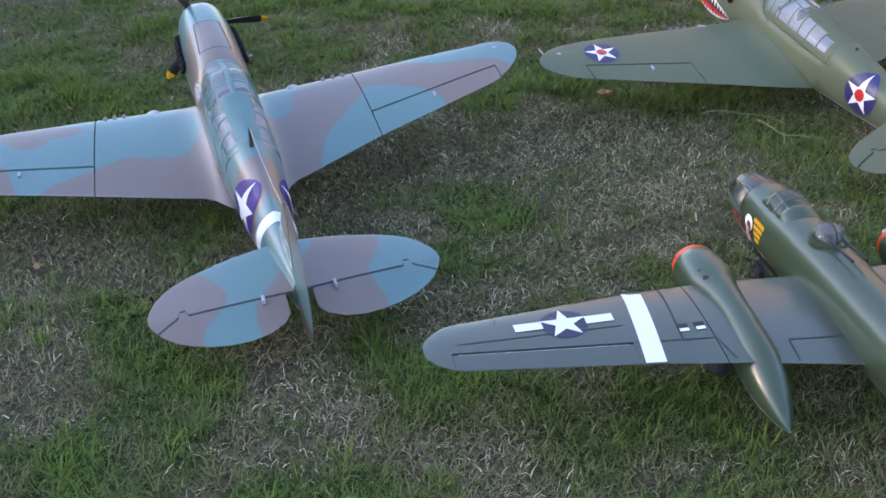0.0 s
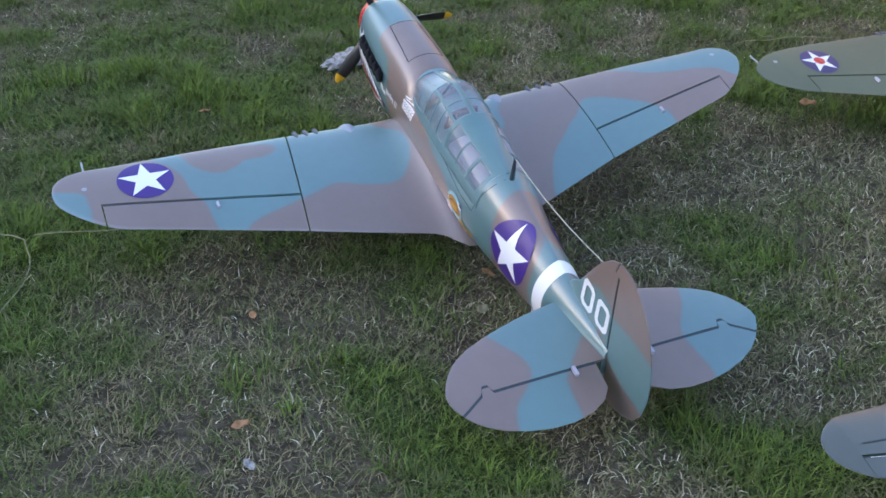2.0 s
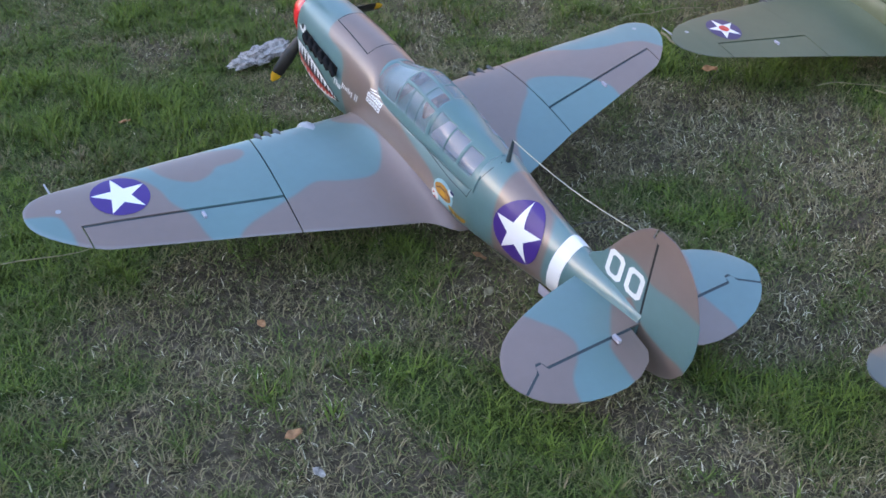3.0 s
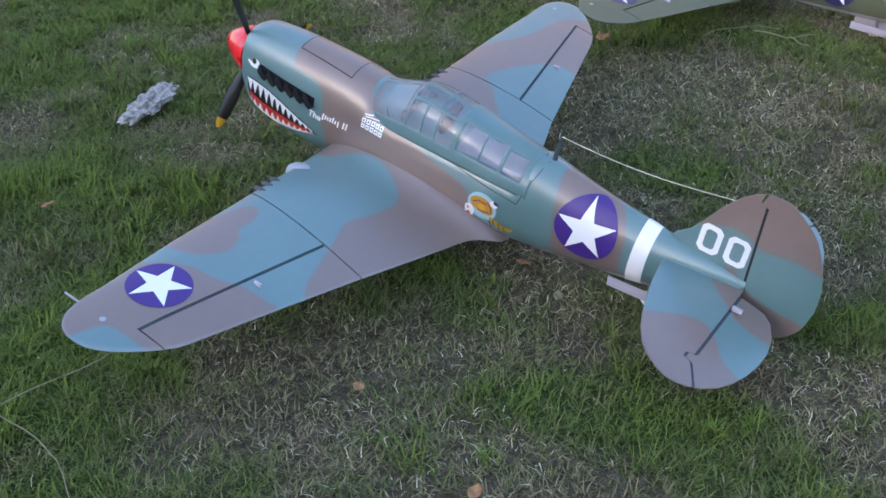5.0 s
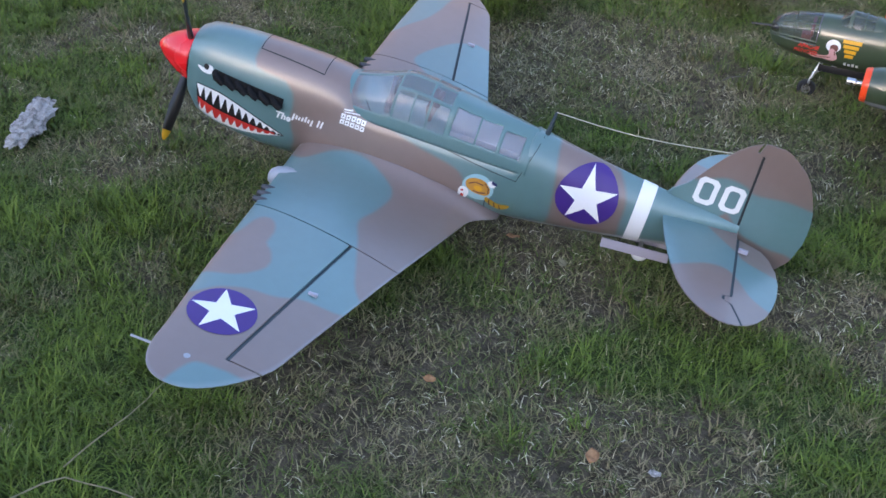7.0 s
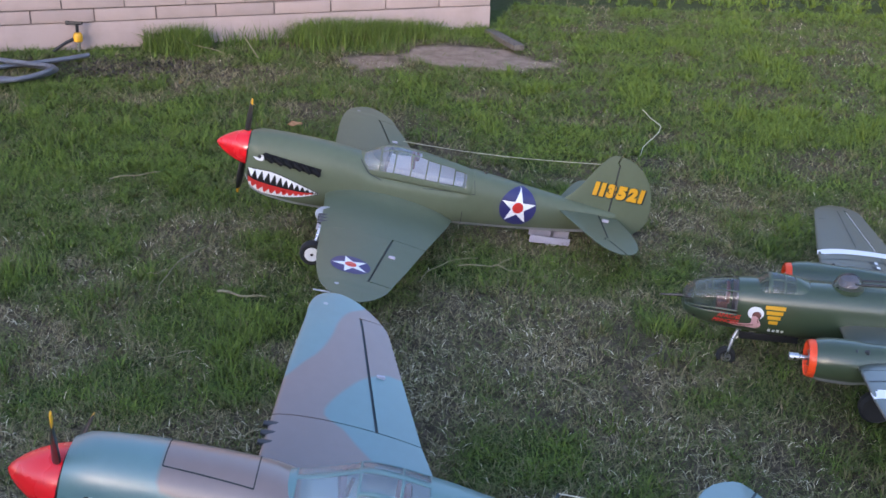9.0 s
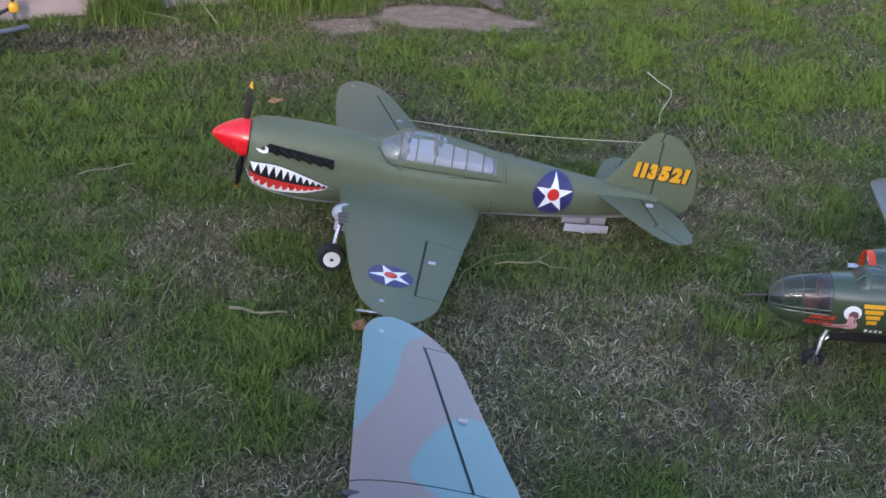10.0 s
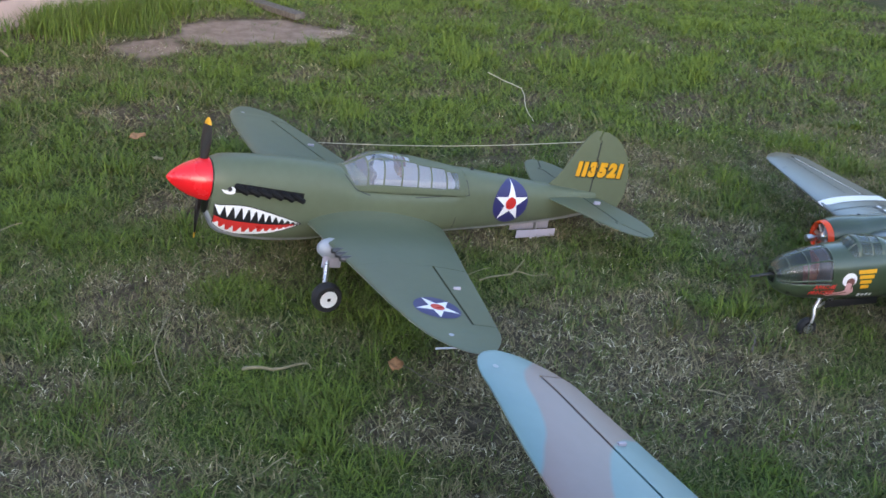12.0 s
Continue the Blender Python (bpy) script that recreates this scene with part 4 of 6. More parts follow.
# olive fighter
OLIVE_SPEC = dict(
    CAMO, lift=0.208 / math.cos(radians(11)) / 1.015, paint=M["olive"], dark=M["hinge_olive"], fus_label="semi-matt olive green fuselage",
    fus=[(0.487, 0.053, -0.087, 0.052, -0.005), (0.479, 0.06, -0.112, 0.059, -0.014), (0.44, 0.0655, -0.134, 0.064, -0.022), (0.36, 0.068, -0.146, 0.067, -0.028), (0.28, 0.067, -0.148, 0.068, -0.026), (0.2, 0.062, -0.145, 0.068, -0.026), (0.15, 0.055, -0.132, 0.068, -0.026), (0.13, 0.045, -0.131, 0.068, -0.026), (0.11, 0.03, -0.13, 0.068, -0.026), (0.0, 0.028, -0.124, 0.068, -0.024), (-0.1, 0.028, -0.118, 0.066, -0.02), (-0.18, 0.03, -0.112, 0.063, -0.015), (-0.192, 0.064, -0.111, 0.062, -0.012), (-0.21, 0.068, -0.109, 0.061, -0.01), (-0.3, 0.059, -0.1, 0.056, -0.01), (-0.4, 0.048, -0.088, 0.049, -0.01), (-0.5, 0.038, -0.075, 0.04, -0.01), (-0.58, 0.031, -0.062, 0.03, -0.01), (-0.67, 0.02, -0.046, 0.01, -0.01)],
    belly_edge=0.018, fus_camo=None, wing_camo=None, tail_camo=None, fin_camo=None,
    wing_z=-0.09, dihedral=0.05, incidence=0.03, fillet=0.03, root=0.065,
    wing=[(0.0, 0.238, -0.175, 0.13), (0.13, 0.236, -0.14, 0.13), (0.35, 0.234, -0.07, 0.13), (0.55, 0.232, -0.01, 0.12), (0.64, 0.226, 0.019, 0.115), (0.7, 0.216, 0.038, 0.11), (0.82, 0.185, 0.08, 0.1)],
    stretch=(1.0, 1.0), cant=0.0, right_te=0.0, tip0=0.71, tip1=0.795, tip_le=0.18, tip_te=0.085, tip_k=2.6, joint=0.352, seam=0.0005, ail_end=0.672, hinge=(0.03, 0.094), cove=0.006, horn=-0.03,
    tail_z=0.008, droop=0.0, stab=[(0.0, -0.47, -0.67, 0.07), (0.04, -0.485, -0.68, 0.07), (0.12, -0.518, -0.7, 0.07), (0.19, -0.547, -0.706, 0.065), (0.235, -0.568, -0.702, 0.06), (0.268, -0.588, -0.69, 0.06), (0.29, -0.61, -0.672, 0.055), (0.3, -0.63, -0.65, 0.05)],
    elev_hinge=((0, 0.2, 0.202, 0.216, 0.218, 0.275, 0.31), (-0.61, -0.61, -0.6, -0.6, -0.612, -0.64, -0.66)), elev_in=0.025, elev_out=0.299,
    fin=[(-0.06, -0.63, -0.7, 0.07), (-0.045, -0.63, -0.735, 0.07), (-0.02, -0.6, -0.762, 0.07), (0.01, -0.52, -0.776, 0.06), (0.03, -0.49, -0.776, 0.06), (0.06, -0.52, -0.774, 0.06), (0.1, -0.545, -0.765, 0.06), (0.14, -0.565, -0.746, 0.06), (0.17, -0.582, -0.72, 0.055), (0.19, -0.596, -0.692, 0.05), (0.2, -0.606, -0.668, 0.045), (0.206, -0.618, -0.648, 0.04)],
    fin_z=(0.0, 0.206), rud_z=(-0.06, 0.204), rud_hinge=((-0.06, 0.18, 0.182, 0.21), (-0.648, -0.637, -0.629, -0.637)),
    spin_r=0.053, spin_tip=0.584, chin_z=-0.05, prop_r=0.15, prop=[radians(4), radians(184)],
    canopy=dict(front=0.152, back=-0.2, sill=0.008, rows=[(0.152, 0.055, 0.042), (0.13, 0.064, 0.05), (0.1, 0.08, 0.058), (0.07, 0.094, 0.061), (0.03, 0.097, 0.062), (-0.03, 0.092, 0.062), (-0.1, 0.083, 0.062), (-0.2, 0.069, 0.0612)], blend=-0.08, back_power=1.36,
        panes=[(0.14, 0.094, 12, 87), (0.09, 0.049, 12, 66), (0.045, -0.001, 12, 66), (-0.005, -0.05, 12, 66), (-0.054, -0.09, 12, 64), (-0.094, -0.138, 12, 62), (-0.142, -0.178, 14, 58), (0.088, -0.03, 70, 87)],
        dash=0.07, seat=-0.01, shelf=(0.07, -0.17)),
    canopy_paint=M["olive_plain"], canopy_label="olive-painted canopy framing",
    exhaust=(0.436, 0.262, 0.004, -0.012), pad=0.022, guns=(0.25, 0.275, 0.3), gear_x=0.19, fairing=0.027, leg_door=0.03, wheel=(0.266, 0.243, -0.186), wheel_r=0.037, pitot=0.76,
    tail_door=(-0.42, -0.55, -0.106, -0.08), mast=(-0.235, 0.066, 0.072), wire_start=(0.5, 0.0, -0.052), wire_end=(-0.6, 0.172),
    star_drop=0.0, fus_star=(-0.352, -0.006, 0.058), star_turn=0.0, disc=M["navy"], disc_label="dark navy insignia disc with a red centre", dot=True,
    wing_star=(0.595, 0.14, 0.053, 1.0), wing_star_sides=(-1,), wing_turn=0.0,
    lip=0.004, tooth=(0.46, 0.28, 13), eye=(0.452, -0.005, 0.0135),
    mouth=dict(upper=[(0, 0.478, -0.043), (0.3, 0.41, -0.041), (0.65, 0.335, -0.058), (1, 0.256, -0.082)], lower=[(0, 0.473, -0.094), (0.15, 0.45, -0.11), (0.35, 0.405, -0.118), (0.7, 0.325, -0.108), (1, 0.256, -0.082)]),
    fus_lines=[("left", [(-0.2, 0.06), (-0.212, 0.012), (-0.05, 0.0)], 0.0018), ("left", [(-0.185, -0.05), (-0.19, -0.1)], 0.0022), ("left", [(0.15, 0.045), (0.12, 0.012), (0.08, 0.0)], 0.0022)],
    wing_dots=[(-0.72, 0.17), (0.72, 0.17)], dot_paint=M["belly"],
)
olive = craft("model_fighter", (1.734, 0, 0.208), (11, 0.8, 2.3), OLIVE_SPEC["lift"], "olive green model fighter with shark mouth and red spinner on grass", FIGHTERS, 1.015)
p, mark, fus, wings, fins = fighter(OLIVE_SPEC, olive)
whole_fin = Surface(OLIVE_SPEC["fin"], lambda s, y, h, f: Vector((h, y, s))).piece(np.linspace(0, 0.2, 40))
bmesh.ops.recalc_face_normals(whole_fin, faces=whole_fin.faces[:])
whole = [BVHTree.FromBMesh(whole_fin)]
whole_fin.free()


def serial(text, height, at, mirror, bold, gap):
    """Numerals set with even gaps between their edges."""
    pen, out = 0.0, []
    for ch in text:
        bm = lettering(ch, height, (0, at[1]), 0.05, 1, bold)
        lo, hi = min(v.co.x for v in bm.verts), max(v.co.x for v in bm.verts)
        for v in bm.verts:
            v.co.x = at[0] + mirror * (pen + v.co.x - lo)
        pen += hi - lo + gap
        out.append(bm)
    return out


for way in ("left", "right"):
    m = -1 if way == "left" else 1
    u = -0.578 if way == "left" else -0.735
    mark("serial_shadow", joined(*serial("113521", 0.038, (u - 0.0015 - 0.001 * m, 0.0715), m, 0.0062, 0.0008)), whole, way, 0.0016, M["black"], "black edge of the numerals")
    for numeral in serial("113521", 0.038, (u, 0.073), m, 0.0044, 0.0044):
        mark("serial_numeral", numeral, whole, way, 0.0026, M["yellow"], "yellow painted numeral")
    mark("hinge_line", flat(strip([(-0.6455, 0.062), (-0.6435, 0.122)], 0.0035), 1), whole, way, 0.0036, M["line"], "dark rudder hinge line")


# ---- twin-engined bomber model ----
def bomber(thing):
    rows = [(0.388, 0.188, 0.154, 0.016, 0.171), (0.38, 0.202, 0.139, 0.03, 0.171), (0.36, 0.218, 0.125, 0.042, 0.173), (0.325, 0.229, 0.113, 0.05, 0.174), (0.28, 0.237, 0.106, 0.056, 0.175), (0.22, 0.241, 0.1, 0.06, 0.172), (0.15, 0.243, 0.095, 0.062, 0.17), (0.0, 0.245, 0.092, 0.062, 0.17), (-0.2, 0.244, 0.092, 0.062, 0.17), (-0.45, 0.238, 0.1, 0.058, 0.172), (-0.7, 0.228, 0.122, 0.047, 0.175), (-0.95, 0.216, 0.15, 0.034, 0.183), (-1.1, 0.208, 0.165, 0.024, 0.187)]

    def q(name, bm, mat, label="", parent=None, smooth=40):
        return part(name, bm, mat, parent or thing, label, smooth)

    def ring(y, grow=0.0, n=40):
        return fus_ring(curve_at(rows, y), y, n, grow)

    fus = q("fuselage", loft([ring(y) for y in np.linspace(0.25, -1.1, 60)]), M["drab"], "glossy dark olive fuselage")
    colour_by(fus, None, lambda v: 0.11 - v[:, 2] - 0.02)
    tree = tree_of(fus)
    # glazed nose: panes between thin frames
    ys = np.linspace(0.388, 0.25, 49)
    grid = [ring(y, 0.0, 96) for y in ys]
    frame_cells, pane_cells = [], {}
    bounds_y = (0.0, 9.0, 24.0, 47.0, 49.0)
    for i in range(48):
        for k in range(96):
            deg = (k + 0.5) * 3.75
            low = 186 < deg < 354
            by = max(b for b in range(4) if bounds_y[b] <= i)
            on_y = i - bounds_y[by] < 1.0
            on_a = (k % 12) == 0
            if low or on_y or on_a:
                frame_cells.append((i, k))
            else:
                pane_cells.setdefault((by, k // 12), []).append((i, k))

    def cells(cs, inset=0.0):
        bm = bmesh.new()
        seen = {}
        for i, k in cs:
            f = []
            for a, b in ((i, k), (i + 1, k), (i + 1, (k + 1) % 96), (i, (k + 1) % 96)):
                if (a, b) not in seen:
                    seen[(a, b)] = bm.verts.new(grid[a][b] if not inset else grid[a][b] * 0.985 + Vector((0, ys[a], 0.18)) * 0.015)
                f.append(seen[(a, b)])
            bm.faces.new(f)
        return bm

    nose = q("nose_frame", cells(frame_cells), M["drab"], "dark nose framing")
    colour_by(nose)
    mod = nose.modifiers.new("thickness", "SOLIDIFY")
    mod.thickness, mod.offset = 0.0015, -1
    for cs in pane_cells.values():
        q("pane", cells(cs, 1), M["clear"], "clear nose pane", nose).visible_shadow = False
    q("nose_gun", tube([(0, 0.36, 0.176), (0, 0.395, 0.175), (0, 0.445, 0.172)], [0.006, 0.004, 0.0028], 8), M["black"])
    q("nose_bulkhead", turned([(0.256, 0.002), (0.256, 0.045), (0.25, 0.045), (0.25, 0.002)], at=(0, 0, 0.175)), M["cockpit"])
    q("nose_floor", box((0.07, 0.11, 0.012), (0, 0.305, 0.14), bevel=0.003), M["black"])
    q("gunner_seat", joined(box((0.028, 0.026, 0.03), (0.008, 0.285, 0.16), bevel=0.004), box((0.026, 0.008, 0.03), (0.008, 0.272, 0.185), bevel=0.003)), M["seat"], "small dark brown nose seat")
    # cockpit canopy
    yy = np.linspace(0.21, 0.075, 25)
    aa = np.linspace(0, math.pi, 33)
    top = lambda y: np.interp(y, (0.075, 0.1, 0.165, 0.185, 0.21), (0.244, 0.254, 0.263, 0.259, 0.236))
    P = lambda y, a: Vector((-0.046 * math.cos(a), y, 0.212 + (top(y) - 0.212) * math.sin(a)))
    fr, pn = [], {}
    for i in range(24):
        for k in range(32):
            deg = math.degrees((aa[k] + aa[k + 1]) / 2)
            d = min(deg, 180 - deg)
            if i in (0, 5, 6, 12, 17, 18, 23) or d < 15 or 55 < d < 63 or i > 18:
                fr.append((i, k))
            else:
                pn.setdefault((i // 6, k // 11), []).append((i, k))

    def shellbit(cs, g):
        bm = bmesh.new()
        seen = {}
        for i, k in cs:
            f = []
            for a, b in ((i, k), (i + 1, k), (i + 1, k + 1), (i, k + 1)):
                if (a, b) not in seen:
                    seen[(a, b)] = bm.verts.new(P(yy[a], aa[b]) + Vector((0, 0, g)))
                f.append(seen[(a, b)])
            bm.faces.new(f)
        return bm

    can = q("canopy_frame", shellbit(fr, 0), M["drab"], "dark olive cockpit framing")
    colour_by(can)
    mod = can.modifiers.new("thickness", "SOLIDIFY")
    mod.thickness, mod.offset = 0.0015, -1
    for cs in pn.values():
        q("pane", shellbit(cs, -0.001), M["clear"], "clear cockpit pane", can).visible_shadow = False
    # dorsal turret
    t, ty = 0.036, -0.018
    dome = q("turret_dome", turned([(0.225, t)] + [(0.24 + 0.038 * math.sin(a), t * math.cos(a) ** 0.8) for a in np.linspace(0, 1.5, 9)], "Z", 28, (0, ty, 0)), M["clear"], "clear rounded turret dome")
    dome.visible_shadow = False
    q("turret_ring", turned([(0.236, t * 0.9), (0.236, t + 0.004), (0.246, t + 0.004), (0.246, t - 0.001)], "Z", 28, (0, ty, 0)), M["drab_plain"])
    q("turret_arch", tube([(0.0, ty + t * math.cos(a), 0.24 + 0.04 * math.sin(a)) for a in np.linspace(0, math.pi, 11)], 0.0022, 6), M["black"])
    q("turret_core", turned([(0.236, 0.018), (0.262, 0.016), (0.266, 0.004)], "Z", 14, (0, ty, 0)), M["cockpit"])
    for s in (-1, 1):
        q("turret_gun", tube([(s * 0.014, ty - 0.01, 0.256), (s * 0.014, ty - 0.12, 0.262)], 0.003, 8), M["black"])

    # wing
    def put(s, y, h, f):
        x = abs(s)
        z = 0.15 + 0.04 * min(x, 0.25) + 0.02 * (y + 0.1)
        return Vector((s, y, z + h))

    wrows = rounded([(0.0, 0.0, -0.315, 0.14), (0.25, -0.006, -0.275, 0.14), (0.43, -0.016, -0.243, 0.13), (0.8, -0.06, -0.197, 0.11), (1.0, -0.083, -0.172, 0.1)], 0.785, 0.838, -0.09, -0.168, 0.1, 2.8)
    wing = Surface(wrows, put, 0.12)
    wing.edge = lambda s: Surface.edge(base, abs(s))
    base = Surface(wrows, put, 0.12)
    hinge = lambda s: np.interp(abs(s), (0.455, 0.79), (-0.181, -0.15))
    skins = []
    belly = lambda v: np.array([put(a[0], a[1], 0, 0).z - a[2] - 0.001 for a in v])
    skins.append(q("wing_centre", wing.piece(np.linspace(-0.3, 0.3, 41)), M["drab_wing"], "brownish olive drab wing skin"))
    for s in (-1, 1):
        a = wing.piece(s * np.linspace(0.3022, 0.455, 10))
        b = wing.piece(s * np.linspace(0.455, 0.79, 20), back=hinge)
        c = wing.piece(s * stations(0.79, 0.838, 14, True))
        skins.append(q("outer_wing", joined(a, b, c), M["drab_wing"], "brownish olive drab wing skin"))
        skins.append(q("aileron", wing.piece(s * np.linspace(0.4556, 0.7894, 16), front=lambda x: hinge(x) - 0.007), M["drab_wing"]))
        # hinge hollow with its shade painted as a dark drab
        q("hinge_cove", wing.piece(s * np.linspace(0.458, 0.787, 8), front=lambda x: hinge(x) + 0.003, back=lambda x: hinge(x) - 0.009), M["hinge_drab"]).location = (0, 0, -0.003)
    for ob in skins:
        colour_by(ob, None, belly)
    trees = [tree_of(o) for o in skins]

    def mark(name, loops, tr, way, lift, mat, label="", parent=None, cuts=2):
        return q(name, lay(flat(loops, cuts), tr, way, lift), mat, label, parent, 80)

    for s in (-1, 1):
        mark("white_band", [[(s * x, y) for x, y in ((0.388, -0.0135), (0.426, -0.0165), (0.449, -0.24), (0.411, -0.244))]], trees, "top", 0.001, M["white"], "white band across the wing", cuts=14)
        for pts in ([(0.352, -0.013), (0.352, -0.06), (0.358, -0.13), (0.362, -0.19)], [(0.362, -0.19), (0.35, -0.2)], [(0.06, -0.23), (0.17, -0.225)], [(0.17, -0.225), (0.172, -0.28)], [(0.452, -0.184), (0.3, -0.198)], [(0.3, -0.198), (0.284, -0.258)], [(0.46, -0.13), (0.775, -0.128)], [(0.69, -0.06), (0.694, -0.078)]):
            mark("panel_line", strip([(s * x, y) for x, y in pts], 0.0025), trees, "top", 0.0008, M["line"], cuts=1)
        # white strip on the aileron's leading face paints its lit edge in the slit
        bm = bmesh.new()
        ends = []
        for x in np.linspace(0.462, 0.778, 12):
            y = hinge(x) - 0.0064
            z = max(h[0].z for h in (t.ray_cast(Vector((s * x, y - 0.002, 0.6)), Vector((0, 0, -1))) for t in trees) if h[0] is not None)
            ends.append([bm.verts.new((s * x, y + dy, z + dz)) for dy, dz in ((0, -0.007), (0.0008, -0.007), (0.0008, -0.0004), (0, -0.0004))])
        for a, b in zip(ends, ends[1:]):
            for k in range(4):
                bm.faces.new((a[k], a[(k + 1) % 4], b[(k + 1) % 4], b[k]))
        q("aileron_edge", bm, M["white"], "white strip painting the lit leading edge of the aileron")
        for x in (0.318, 0.35):
            mark("wing_slot", [[(s * (x - 0.01), -0.148), (s * (x + 0.01), -0.148), (s * (x + 0.01), -0.172), (s * (x - 0.01), -0.172)]], trees, "top", 0.0008, M["black"])
            mark("slot_lip", [[(s * (x - 0.009), -0.162), (s * (x + 0.009), -0.162), (s * (x + 0.009), -0.171), (s * (x - 0.009), -0.171)]], trees, "top", 0.0016, M["white"])
    # national marking on one wing
    cx, cy, r = -0.565, -0.102, 0.045
    ins = mark("insignia_disc", [disc(cx, cy, r)], trees, "top", 0.001, M["faded"], "faded blue insignia with white star and bars", cuts=3)
    mark("white_star", [star(cx, cy, r * 1.05)], trees, "top", 0.0018, M["white"], "white star", ins)
    for s in (-1, 1):
        mark("white_bar", [[(cx + s * 0.042, cy + 0.014), (cx + s * 0.096, cy + 0.014), (cx + s * 0.096, cy - 0.01), (cx + s * 0.042, cy - 0.01)]], trees, "top", 0.0016, M["white"], "white bar", ins)

    # engines
    for s in (-1, 1):
        nx = s * 0.231
        prof = [(0.085, 0.047, 0.149, 1), (0.07, 0.051, 0.149, 1), (0.04, 0.053, 0.149, 1), (-0.005, 0.052, 0.148, 1), (-0.03, 0.046, 0.148, 1.05), (-0.1, 0.038, 0.146, 1.2), (-0.18, 0.038, 0.138, 1.25), (-0.26, 0.04, 0.124, 1.2), (-0.315, 0.032, 0.108, 1.15), (-0.36, 0.017, 0.092, 1.1), (-0.385, 0.003, 0.083, 1.0)]
        rings = []
        for y in np.linspace(0.085, -0.385, 38):
            r, z, st = curve_at([(a, b, c, d) for a, b, c, d in prof], y)
            bulge = 0.006 * math.exp(-((y + 0.1) / 0.12) ** 2)
            rings.append([Vector((nx + r * math.cos(a), y, z + r * (st * math.sin(a)) + (bulge if math.sin(a) > 0 else -bulge * 0.6) * abs(math.sin(a)))) for a in np.linspace(0, 2 * math.pi, 28, endpoint=False)])
        nac = q("engine_nacelle", loft(rings), M["drab"], "dark olive engine nacelle with grey belly")
        colour_by(nac, None, lambda v: np.interp(v[:, 1], (-0.37, -0.2, 0.1), (0.082, 0.115, 0.12)) - v[:, 2])
        ringp = [(0.083, 0.042), (0.083, 0.0462), (0.09, 0.0465), (0.098, 0.045), (0.102, 0.042), (0.099, 0.039), (0.083, 0.038)]
        q("cowl_ring", turned(ringp, at=(nx, 0, 0.149)), M["orange"], "bright orange cowling ring")
        q("engine_face", turned([(0.084, 0.001), (0.084, 0.04), (0.079, 0.04), (0.079, 0.001)], at=(nx, 0, 0.149)), M["cockpit"])
        for k in range(7):
            a = k * 2 * math.pi / 7
            q("cylinder_head", tube([(nx + 0.014 * math.cos(a), 0.088, 0.149 + 0.014 * math.sin(a)), (nx + 0.035 * math.cos(a), 0.088, 0.149 + 0.035 * math.sin(a))], 0.0065, 8), M["metal"])
        q("propeller_shaft", turned([(0.082, 0.014), (0.092, 0.013), (0.097, 0.006), (0.118, 0.0055), (0.12, 0.0095), (0.142, 0.0095), (0.144, 0.002)], sides=18, at=(nx, 0, 0.149)), M["metal"], "polished metal propeller shaft")
        for k, (a, b) in enumerate(((0.03, 0.04), (0.005, 0.045), (-0.02, 0.046))):
            q("exhaust_stub", tube([(nx + s * 0.02, a, 0.147 + b - 0.006), (nx + s * 0.027, a - 0.012, 0.147 + b)], 0.006, 8), M["black"])
        w = (nx, -0.08, 0.036)
        q("gear_leg", tube([(nx, -0.07, 0.14), (nx, -0.08, 0.036)], 0.007, 10), M["metal"])
        wheel = q("wheel", turned([(-0.014, 0.02), (-0.016, 0.034), (-0.008, 0.0415), (0.008, 0.0415), (0.016, 0.034), (0.014, 0.02)], "X", 26, w), M["rubber"])
        q("hub", turned([(-0.013, 0.001), (-0.013, 0.021), (0.013, 0.021), (0.013, 0.001)], "X", 18, w), M["metal"], "", wheel)
        q("gear_door", box((0.003, 0.11, 0.05), (nx - s * 0.035, -0.08, 0.1), bevel=0.001), M["belly"])
    # nose gear
    q("gear_leg", tube([(0, 0.222, 0.12), (0, 0.243, 0.065), (-0.012, 0.25, 0.045), (-0.012, 0.256, 0.012)], [0.006, 0.0055, 0.004, 0.0035], 10), M["metal"])
    q("drag_brace", tube([(0, 0.17, 0.105), (0, 0.24, 0.066)], 0.0035, 8), M["metal"])
    wheel = q("wheel", turned([(-0.009, 0.012), (-0.0105, 0.02), (-0.006, 0.0255), (0.006, 0.0255), (0.0105, 0.02), (0.009, 0.012)], "X", 24, (0, 0.256, 0.012)), M["rubber"])
    q("hub", turned([(-0.0095, 0.001), (-0.0095, 0.013), (0.0095, 0.013), (0.0095, 0.001)], "X", 16, (0, 0.256, 0.012)), M["metal"], "", wheel)
    q("gear_door", box((0.003, 0.15, 0.02), (-0.026, 0.16, 0.09), bevel=0.001), M["black"])
    # tail
    trows = rounded([(0.0, -0.88, -1.05, 0.1), (0.3, -0.9, -1.04, 0.1), (0.4, -0.9, -1.04, 0.1)], 0.3, 0.325, -0.93, -1.01, 0.1)
    tp = Surface(trows, lambda s, y, h, f: Vector((s, y, 0.205 + h)))
    tb = Surface(trows, tp.put)
    tp.edge = lambda s: Surface.edge(tb, abs(s))
    colour_by(q("tailplane", tp.piece(np.linspace(-0.324, 0.324, 41)), M["drab"]))
